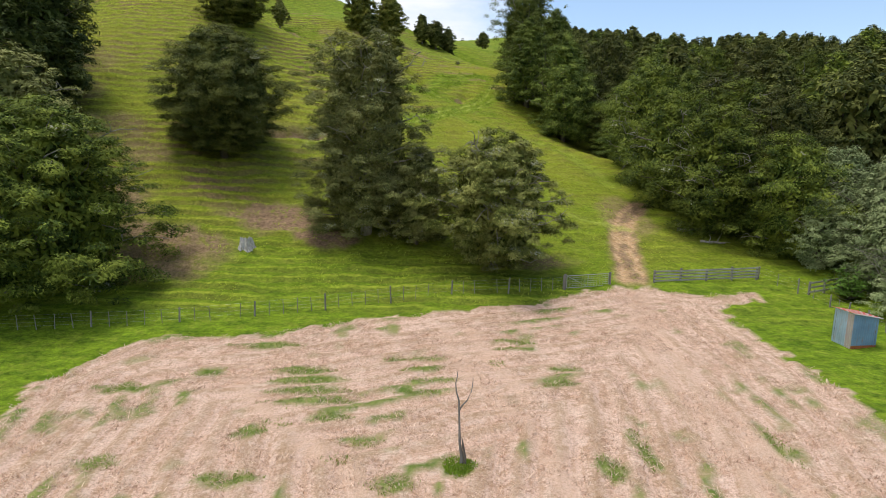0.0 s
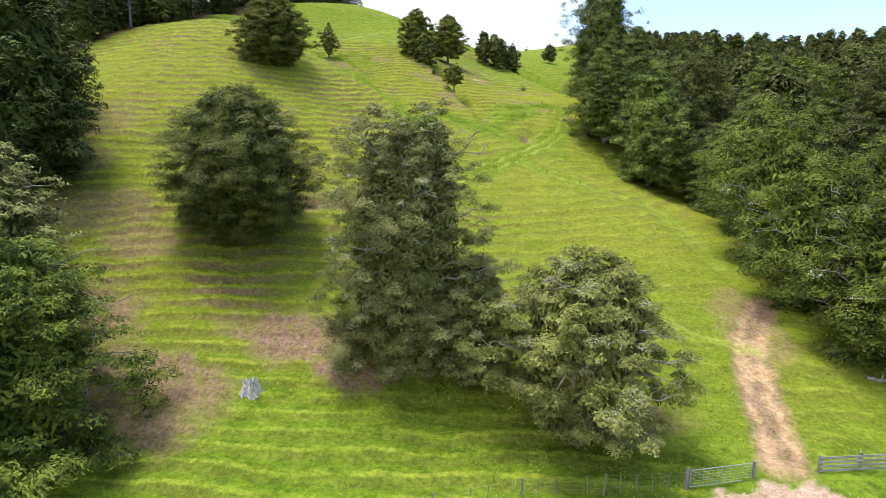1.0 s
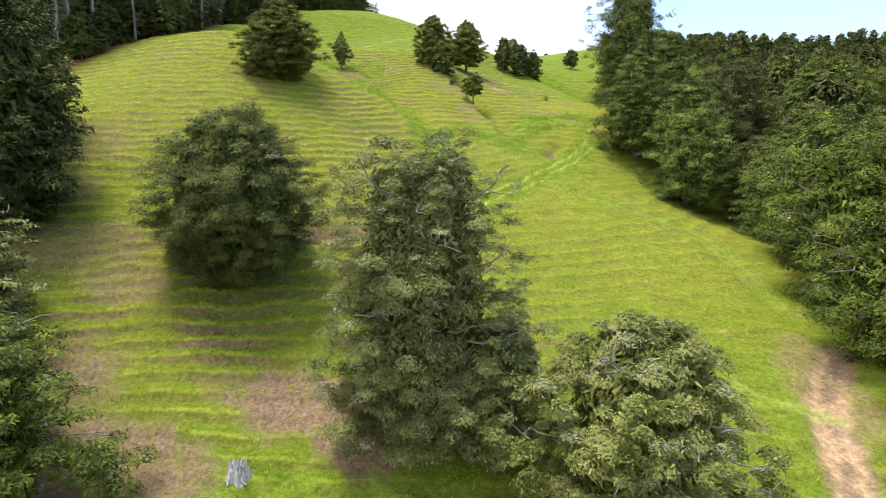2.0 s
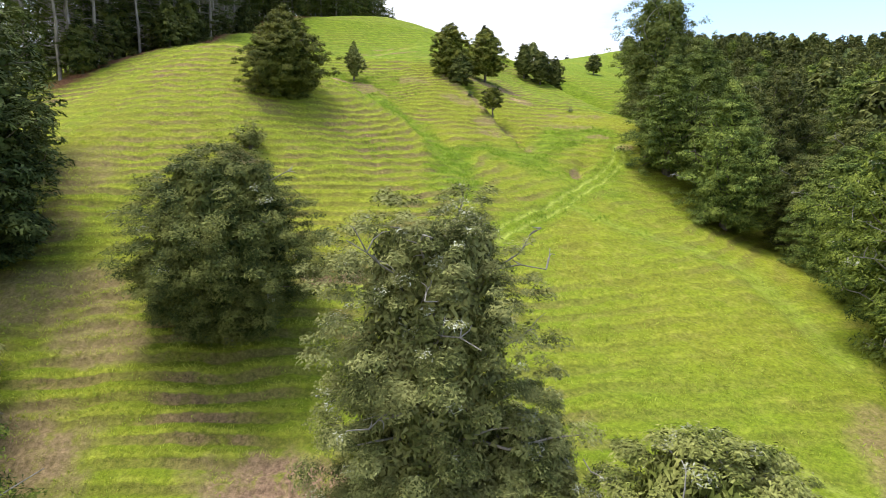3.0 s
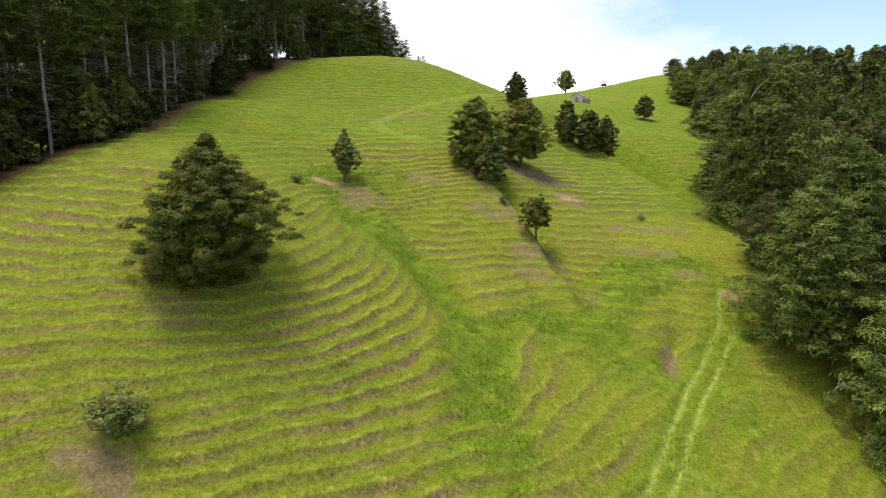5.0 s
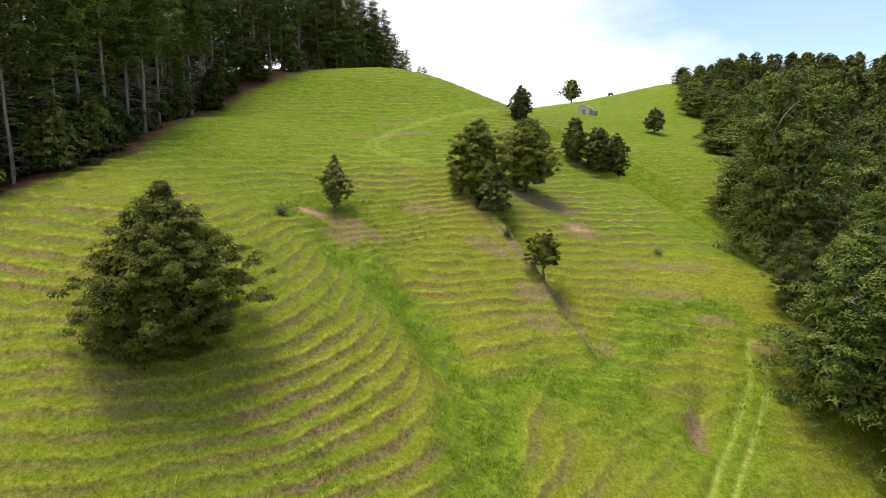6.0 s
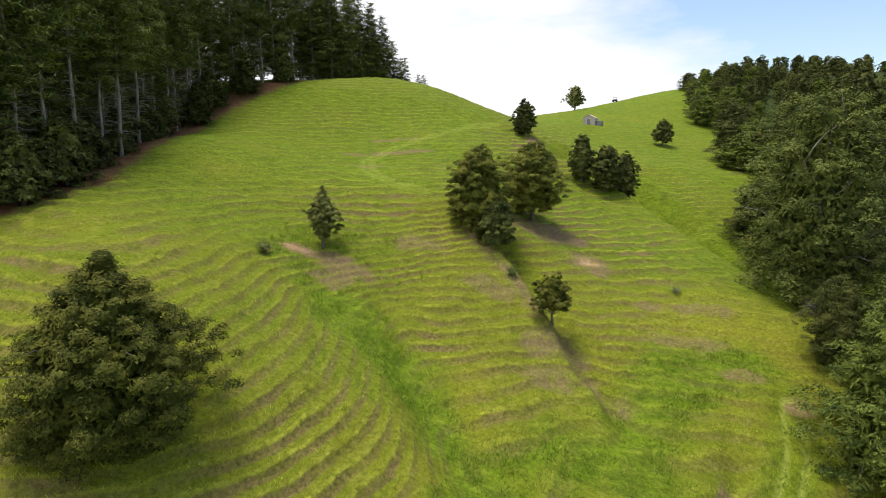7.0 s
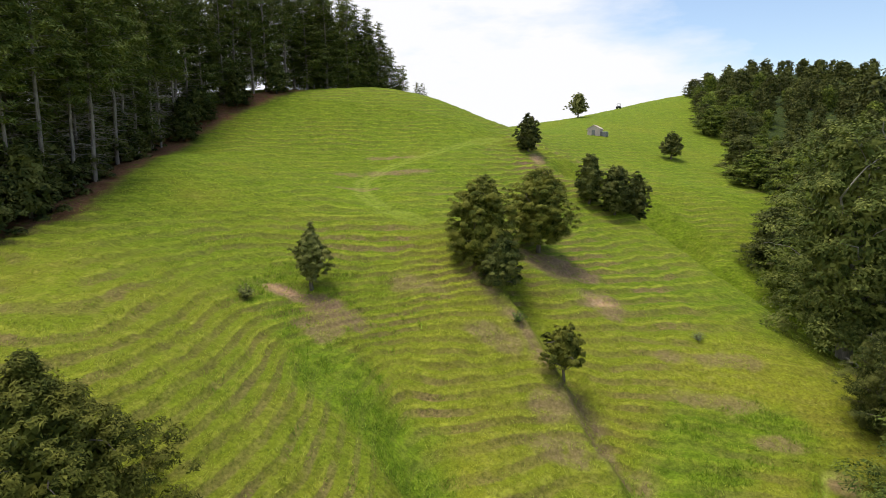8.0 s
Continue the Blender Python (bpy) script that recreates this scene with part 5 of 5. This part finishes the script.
def ridge_hut():
    board = rough_material("grey_board", (0.46, 0.38, 0.37), (0.72, 0.62, 0.60), 6.0, 0.9, 0.2, (1, 1, 0.2))
    dark = iron_material("grey_iron", (0.24, 0.25, 0.27), (0.2, 0.14, 0.1), 0.4)
    roof = rough_material("pale_roof_iron", (0.55, 0.44, 0.36), (0.78, 0.68, 0.60), 4.0, 0.6, 0.1)
    x0, y0 = -4.1, 193.0
    z0 = min(ground(x0, y0), ground(x0 + 4, y0), ground(x0 + 4, y0 + 3))
    hut = empty("ridge_hut", pose(x0, y0, z0, 0, 0, -14), "small grey weathered hut with a pale iron roof on the saddle", "hut")
    w, d, h, top = 2.6, 3.4, 1.75, 2.45
    bm = bmesh.new()
    vs = [bm.verts.new(p) for p in ((0, 0, -0.6), (w, 0, -0.6), (w, 0, h), (w / 2, 0, top), (0, 0, h))]
    f = bm.faces.new(vs)
    r = bmesh.ops.extrude_face_region(bm, geom=[f])
    bmesh.ops.translate(bm, verts=[v for v in r["geom"] if isinstance(v, bmesh.types.BMVert)], vec=(0, d, 0))
    bmesh.ops.recalc_face_normals(bm, faces=bm.faces)
    part("walls", bm, board, hut)
    for sgn in (0, 1):
        bm = bmesh.new()
        eave = Vector((-0.25, -0.2, h - 0.12)) if not sgn else Vector((w + 0.25, -0.2, h - 0.12))
        ridge = Vector((w / 2, -0.2, top + 0.06))
        along = (ridge - eave)
        vs = [bm.verts.new(p) for p in (eave, ridge, ridge + Vector((0, d + 0.4, 0)), eave + Vector((0, d + 0.4, 0)))]
        f = bm.faces.new(vs)
        r = bmesh.ops.extrude_face_region(bm, geom=[f])
        bmesh.ops.translate(bm, verts=[v for v in r["geom"] if isinstance(v, bmesh.types.BMVert)], vec=(0, 0, 0.07))
        bmesh.ops.recalc_face_normals(bm, faces=bm.faces)
        part("roof", bm, roof, hut)
    for k in range(6):
        bm = bmesh.new()
        x = w * (k + 0.5) / 6
        box_bm(bm, (x - 0.19, -0.03, -0.3), (x + 0.19, -0.004, h - 0.05), bevel=0.01)
        part("board", bm, board, hut)
    bm = bmesh.new()
    box_bm(bm, (0.9, -0.06, -0.1), (1.6, -0.034, 1.5), bevel=0.01)
    part("door", bm, dark, hut, "dark grey plank door")
    bm = bmesh.new()
    box_bm(bm, (w + 0.05, 0.6, -0.5), (w + 1.3, d - 0.4, 1.1), bevel=0.03)
    part("lean_to", bm, dark, hut, "dark lean-to against the wall")


def farm_buggy():
    x0, y0 = 7.4, 256.0
    buggy = empty("farm_buggy", pose(x0, y0, ground(x0, y0), 0, 0, 70), "small dark farm buggy parked on the skyline", "vehicle")
    paint = rough_material("dark_paint", (0.015, 0.016, 0.018), (0.04, 0.04, 0.045), 8, 0.4, 0.05)
    rubber = rough_material("tyre_rubber", (0.012, 0.012, 0.012), (0.03, 0.03, 0.03), 12, 0.9, 0.2)
    bm = bmesh.new()
    box_bm(bm, (-0.9, -0.5, 0.35), (0.9, 0.5, 0.75), bevel=0.08)
    box_bm(bm, (0.35, -0.45, 0.7), (0.85, 0.45, 0.95), bevel=0.06)
    part("body", bm, paint, buggy)
    bm = bmesh.new()
    box_bm(bm, (-0.35, -0.5, 1.5), (0.4, 0.5, 1.56), bevel=0.02)
    for x, y in ((-0.3, -0.45), (-0.3, 0.45), (0.4, -0.45), (0.4, 0.45)):
        rod_bm(bm, (x, y, 0.7), (x * 0.9, y, 1.5), 0.03)
    part("roll_cage", bm, paint, buggy)
    for x, y in ((-0.6, -0.52), (-0.6, 0.52), (0.6, -0.52), (0.6, 0.52)):
        bm = bmesh.new()
        rod_bm(bm, (x, y - 0.11, 0.3), (x, y + 0.11, 0.3), 0.3, sides=14)
        part("wheel", bm, rubber, buggy)


def dead_sapling():
    rng = np.random.default_rng(61)
    x0, y0 = 0.75, 16.7
    tree = empty("dead_sapling", pose(x0, y0, ground(x0, y0) - 0.1), "leafless grey dead sapling with a split trunk in the paddock", "dead tree")
    pts = np.array([(0, 0, -0.2), (0.02, 0, 0.35), (-0.05, 0, 0.8), (-0.07, 0.02, 1.3), (-0.09, 0, 1.75), (-0.11, 0, 2.2), (-0.2, 0, 2.5), (-0.22, 0, 2.75), (-0.17, 0, 3.0), (-0.19, 0.0, 3.15)])
    put("trunk", tube_mesh("trunk", [(pts, np.array((0.07, 0.056, 0.044, 0.036, 0.031, 0.027, 0.022, 0.018, 0.012, 0.006)))], 10), POST_WOOD, tree)
    branch = np.array([(-0.10, 0, 1.85), (0.0, -0.02, 2.05), (0.14, 0, 2.2), (0.27, 0, 2.5), (0.3, 0.02, 2.75), (0.31, 0, 2.95)])
    put("branch", tube_mesh("branch", [(branch, np.array((0.03, 0.026, 0.022, 0.017, 0.012, 0.006)))], 7), POST_WOOD, tree)
    slab = np.array([(0.13, -0.02, -0.15), (0.12, -0.03, 0.3), (0.05, -0.02, 0.75), (0.01, 0, 1.0)])
    put("split_slab", tube_mesh("split_slab", [(slab, np.array((0.06, 0.055, 0.04, 0.01)))], 6), BARK, tree, "split slab of darker bark")


def old_stump():
    rng = random.Random(5)
    x0, y0 = -13.5, 39.5
    stump = empty("tree_stump", pose(x0, y0, ground(x0, y0) - 0.1) @ Matrix.Diagonal((0.85, 0.85, 0.8, 1)), "weathered grey hollow tree stump in the grass", "stump")
    bm = bmesh.new()
    n, rows = 26, []
    for j, (h, s) in enumerate(((-0.2, 1.25), (0.08, 1.08), (0.35, 0.9), (0.62, 0.8), (0.9, 0.74))):
        ring = []
        for k in range(n):
            a = 2 * math.pi * k / n
            flute = 1 + 0.16 * math.sin(5 * a + 0.7) + 0.08 * math.sin(9 * a) + rng.uniform(-0.05, 0.05)
            z = h + (rng.uniform(-0.42, 0.22) if j == 4 else 0)
            ring.append(bm.verts.new((0.62 * s * flute * math.cos(a), 0.5 * s * flute * math.sin(a), z)))
        rows.append(ring)
    inner = [bm.verts.new((v.co.x * 0.7, v.co.y * 0.7, v.co.z - 0.12)) for v in rows[-1]]
    deep = [bm.verts.new((v.co.x * 0.45, v.co.y * 0.45, 0.25)) for v in rows[-1]]
    rows += [inner, deep]
    for a, b in zip(rows, rows[1:]):
        for k in range(n):
            bm.faces.new((a[k], a[(k + 1) % n], b[(k + 1) % n], b[k]))
    bm.faces.new(deep)
    part("bole", bm, STUMP_WOOD, stump)
    for k in range(5):
        a = 2 * math.pi * (k + 0.3) / 5
        path = np.array([(0.45 * math.cos(a), 0.4 * math.sin(a), 0.22), (0.62 * math.cos(a), 0.55 * math.sin(a), 0.1), (0.82 * math.cos(a + 0.2), 0.7 * math.sin(a + 0.2), -0.1)])
        put("root", tube_mesh("root", [(path, np.array((0.14, 0.09, 0.04)))], 7), STUMP_WOOD, stump)


def feather_bush(name, x, y, height, radius, leaves, seed, leaf, label):
    """A young bush of upswept feathery shoots."""
    rng = np.random.default_rng(seed)
    bush = empty(name, pose(x, y, ground(x, y) - 0.05), label, "bush")
    shoots, c, pr = [], [], []
    for k in range(18):
        a, out = k * 2.39996, radius * math.sqrt((k + 0.5) / 18) * rng.uniform(0.8, 1.1)
        tip = np.array((out * math.cos(a), out * math.sin(a), height * (1 - 0.55 * (out / radius) ** 1.5) * rng.uniform(0.85, 1.08)))
        path = limb(np.array((0, 0, 0.0)), tip, 0.03, 0.008, rng, -0.05)
        shoots.append(path)
        for f in (0.35, 0.5, 0.65, 0.8, 0.95, 1.02):
            c.append(path[0][0] + (tip - path[0][0]) * f + rng.normal(size=3) * 0.08)
            pr.append((0.42 - 0.26 * f) * radius * 0.7)
    c, pr = np.array(c), np.array(pr)
    place, facing, grow = pads(c, pr, np.full(len(c), 0.5), leaves, rng, outward=0.6, lift=0.5)
    s = rng.uniform(0.6, 1.2, leaves) * 0.075 * radius
    put("foliage", leaf_mesh("foliage", place, facing, s, s * 0.4, rng, grow), leaf, bush)
    put("stem", tube_mesh("stem", shoots, 5), BARK, bush)
    return bush


def bare_shrub(x, y, height, seed):
    rng = np.random.default_rng(seed)
    shrub = empty("bare_shrub", pose(x, y, ground(x, y) - 0.1), "grey leafless dead shrub among the scrub", "bush")
    twigs = []
    for k in range(26):
        a = rng.uniform(0, 2 * np.pi)
        tip = np.array((rng.uniform(0.2, 0.75) * height * math.cos(a), rng.uniform(0.2, 0.75) * height * math.sin(a), height * rng.uniform(0.6, 1.0)))
        path = limb(np.array((0.1 * math.cos(a), 0.1 * math.sin(a), 0)), tip, 0.05, 0.01, rng)
        twigs.append(path)
        for _ in range(5):
            q = path[0][rng.integers(2, 6)]
            twigs.append(limb(q, q + rng.normal(size=3) * (0.35, 0.35, 0.2) * height * 0.4 + (0, 0, 0.3), 0.018, 0.006, rng, n=4))
    put("stem", tube_mesh("stem", twigs, 4), PALE_BARK, shrub)


def fallen_log(x, y, turn, long, thick, seed):
    rng = np.random.default_rng(seed)
    log = empty("fallen_log", pose(x, y, ground(x, y) + thick * 0.6, 0, 0, turn), "weathered grey fallen log under the forest edge", "log")
    pts = np.stack([np.linspace(0, long, 7), 0.06 * rng.normal(size=7), 0.03 * rng.normal(size=7)], -1)
    put("trunk", tube_mesh("trunk", [(pts, thick * np.linspace(1.0, 0.6, 7))], 9), PALE_BARK, log)
    for k in (2, 4, 5):
        tip = pts[k] + rng.normal(size=3) * 0.25 + (0.2, -0.2, 0.4)
        put("branch_stub", tube_mesh("branch_stub", [limb(pts[k], tip, thick * 0.4, 0.015, rng)], 6), PALE_BARK, log)


RNG = random.Random(8)
fallen_log(19.7, 47.6, 20, 2.4, 0.16, 90)
fallen_log(20.6, 45.4, -25, 1.8, 0.13, 91)
wire_fence([(-46, 25.0), (-34, 26.6), (-22.5, 28.4), (-13.9, 29.8), (-6.5, 31.8), (0.7, 34.4), (7.8, 35.7)], "grey post and batten wire fence along the foot of the slope", seed=3)
farm_gate()
rail_fence((14.2, 37.5), (21.8, 39.0), 4, 4, 0.82, "weathered grey timber rail fence beside the track", RNG)
wire_fence([(22.0, 39.1), (23.4, 36.8), (23.8, 34.2), (24.0, 31.2), (24.4, 26.5), (24.6, 18)], "old wire fence with leaning posts beside the scrub", gap=2.0, between=1, seed=4)
rail_fence((24.0, 36.6), (26.6, 37.6), 3, 2, 0.8, "short timber rail pen in the long grass", RNG)
wire_fence([(-58.5, 163.5), (-53.6, 173.5), (-41.6, 178.8), (-36, 179.5)], "wire fence with pale posts along the crest", gap=1.9, between=0, height=1.0, wires=3, seed=6, radius=0.09)
tin_shed()
ridge_hut()
farm_buggy()
dead_sapling()
old_stump()
feather_bush("young_bush", -26.0, 68.2, 2.4, 1.7, 3000, 70, LICHEN_LEAF, "young feathery olive-green bush on the slope")
feather_bush("small_bush", -32.2, 101.0, 1.2, 0.85, 1500, 71, TOTARA_GREY, "small grey-green bush beside bare earth")
feather_bush("small_bush", 2.4, 111.0, 0.9, 0.6, 700, 72, SCRUB_LEAF, "small dry bush on the slope")
feather_bush("small_bush", -11.9, 106.2, 1.0, 0.7, 900, 73, BRIGHT_LEAF, "small green bush in the ditch")
feather_bush("leafy_shrub", 26.2, 36.0, 2.4, 1.6, 1500, 74, BRIGHT_LEAF, "bright green leafy shrub beside the pen")
feather_bush("leafy_shrub", 31.2, 36.4, 4.6, 1.7, 1500, 75, BRIGHT_LEAF, "bright green leafy shrub in the scrub")
bare_shrub(28.6, 34.6, 4.2, 80)
bare_shrub(30.6, 31.0, 4.0, 81)


# ------------------------------------------------------------ rank grass and loose hay
def blade_material(name, a, b, c):
    m = Nodes(name, 0.7, 0.15)
    geo = m.node("NewGeometry")
    col = m.mix(geo.outputs["Random Per Island"], a, b)
    col = m.mix(m.math("MULTIPLY", m.ramp(m.noise(0.3, 3, 0.6, geo.outputs["Position"]), 0.4, 0.65), 0.7), col, c)
    m.colour(col)
    tr = m.node("BsdfTranslucent")
    m.link(col, tr.inputs["Color"])
    mixer = m.node("MixShader", Fac=0.45)
    m.link(m.bsdf.outputs[0], mixer.inputs[1])
    m.link(tr.outputs[0], mixer.inputs[2])
    m.link(mixer.outputs[0], m.nt.nodes["Material Output"].inputs["Surface"])
    return m.mat


def tufts(name, x, y, height, spread, blades, rng, material, label, lie=0.35, wide=0.03):
    n = len(x)
    z = drape(x, y)
    root = np.repeat(np.stack([x, y, z], -1), blades, 0) + rng.normal(size=(n * blades, 3)) * (spread, spread, 0)
    tall = np.repeat(height, blades) * rng.uniform(0.5, 1.1, n * blades)
    a = rng.uniform(0, 2 * np.pi, n * blades)
    side = np.stack([np.cos(a), np.sin(a), np.zeros(len(a))], -1)
    bend = rng.normal(size=(n * blades, 3)) * (lie, lie, 0)
    w = wide * (1 + rng.uniform(size=(n * blades, 1)))
    up = np.array((0, 0, 1.0))
    v0, v1 = root - side * w - up * 0.05, root + side * w - up * 0.05
    v2 = root + side * w * 0.25 + (up + bend) * tall[:, None]
    v3 = root - side * w * 0.25 + (up + bend) * tall[:, None]
    mesh = quad_mesh(name, np.stack([v0, v1, v2, v3], 1).reshape(-1, 3), np.arange(4 * n * blades).reshape(-1, 4))
    mesh.materials.append(material)
    return tagged(new(name, mesh), label, "grass", kind="stuff")


def drape(x, y):
    """Height of the finished ground sheet under each point."""
    return ground_value("", x, y)


def ground_value(field, x, y):
    """A field of the ground sheet at each point; with no name, its height."""
    mesh = bpy.data.objects["ground"].data
    co = np.empty(3 * len(mesh.vertices), np.float32)
    mesh.vertices.foreach_get("co", co)
    co = co.reshape(GRID[1], GRID[0], 3)
    gx, gy = co[0, :, 0], co[:, 0, 1]
    zz = co[:, :, 2]
    if field:
        values = np.empty(len(mesh.vertices), np.float32)
        mesh.attributes[field].data.foreach_get("value", values)
        zz = values.reshape(GRID[1], GRID[0])
    i, j = np.clip(np.searchsorted(gx, x) - 1, 0, GRID[0] - 2), np.clip(np.searchsorted(gy, y) - 1, 0, GRID[1] - 2)
    u, v = (x - gx[i]) / (gx[i + 1] - gx[i]), (y - gy[j]) / (gy[j + 1] - gy[j])
    return (zz[j, i] * (1 - u) + zz[j, i + 1] * u) * (1 - v) + (zz[j + 1, i] * (1 - u) + zz[j + 1, i + 1] * u) * v


def set_grass():
    rng = np.random.default_rng(5)
    green = blade_material("grass_blade", (0.20, 0.33, 0.035), (0.36, 0.46, 0.07), (0.28, 0.42, 0.04))
    straw = blade_material("straw_blade", (0.34, 0.21, 0.14), (0.95, 0.77, 0.62), (0.72, 0.53, 0.41))
    short = blade_material("cut_grass_blade", (0.20, 0.30, 0.045), (0.38, 0.42, 0.13), (0.30, 0.36, 0.08))
    # loose cut hay
    x, y = rng.uniform(-18, 20, 28000), 10 + 27 * rng.uniform(0, 1, 28000)
    out = inside(x, y, PADDOCK) & (wobble(x, y, 1.1, 92) > -0.1)
    x, y = x[out], y[out]
    tufts("loose_hay", x, y, rng.uniform(0.04, 0.09, len(x)), 0.10, 6, rng, straw, "loose dry cut hay lying over the paddock", 1.9, 0.014)
    xs, ys = [], []
    # green tufts left standing between the hay rows
    for gx, gy, rx, ry in MISSED:
        n = int(70 * rx * ry) + 12
        a, r = rng.uniform(0, 2 * np.pi, n), np.sqrt(rng.uniform(0, 1, n))
        xs.append(gx + rx * r * np.cos(a))
        ys.append(gy + ry * r * np.sin(a))
    x, y = np.concatenate(xs), np.concatenate(ys)
    tufts("missed_grass", x, y, rng.uniform(0.03, 0.08, len(x)), 0.07, 7, rng, short, "strips of green grass that the mower missed", 0.5, 0.014)
    a, r = rng.uniform(0, 2 * np.pi, 160), rng.uniform(0, 1, 160) ** 0.7
    x, y = 0.72 + 0.48 * r * np.cos(a), 16.55 + 0.38 * r * np.sin(a)
    tufts("sapling_grass", x, y, rng.uniform(0.05, 0.12, len(x)), 0.05, 6, rng, green, "tuft of green grass round the dead sapling")

    # long grass that hangs over the lips of the steps
    fringe = blade_material("fringe_blade", (0.30, 0.36, 0.04), (0.56, 0.58, 0.11), (0.44, 0.48, 0.06))
    x, y = rng.uniform(-46, 6, 150000), 44 + 72 * rng.uniform(0, 1, 150000) ** 1.1
    way = ground_value("terrace", x, y)
    way = way - np.floor(way)
    keep = ((way > 0.86) | (way < 0.05)) & (ground_value("stepped", x, y) > rng.uniform(0.2, 0.7, len(x)))
    x, y = x[keep], y[keep]
    tufts("fringe_grass", x, y, rng.uniform(0.08, 0.18, len(x)), 0.13, 5, rng, fringe, "pale long grass along the edges of the stock steps", 0.9, 0.016)
    # rank clumps in the wet swale
    rank = blade_material("rank_blade", (0.12, 0.22, 0.02), (0.42, 0.52, 0.07), (0.24, 0.36, 0.03))
    x, y = rng.uniform(-34, 8, 26000), rng.uniform(70, 108, 26000)
    keep = (ground_value("lush", x, y) > rng.uniform(0.15, 1.1, len(x))) & (wobble(x, y, 1.5, 95) > 0.0)
    x, y = x[keep], y[keep]
    tufts("rank_grass", x, y, rng.uniform(0.08, 0.22, len(x)), 0.24, 7, rng, rank, "rank bright green clumps of grass in the swale", 0.6, 0.026)

    # tussocks over the grazed slope
    slope = blade_material("tussock_blade", (0.24, 0.34, 0.03), (0.46, 0.50, 0.08), (0.34, 0.42, 0.04))
    x, y = rng.uniform(-52, 17, 44000), 33 + 85 * rng.uniform(0, 1, 44000) ** 1.15
    keep = (~inside(x, y, PADDOCK)) & (wobble(x, y, 1.6, 93) + 0.5 * wobble(x, y, 9, 94) > 0.02) & (line_distance(x, y, DRIVE)[0] > 1.2)
    x, y = x[keep], y[keep]
    tufts("tussock_grass", x, y, rng.uniform(0.03, 0.09, len(x)), 0.16, 4, rng, slope, "grazed tussock grass over the whole slope", 1.3, 0.022)


set_grass()
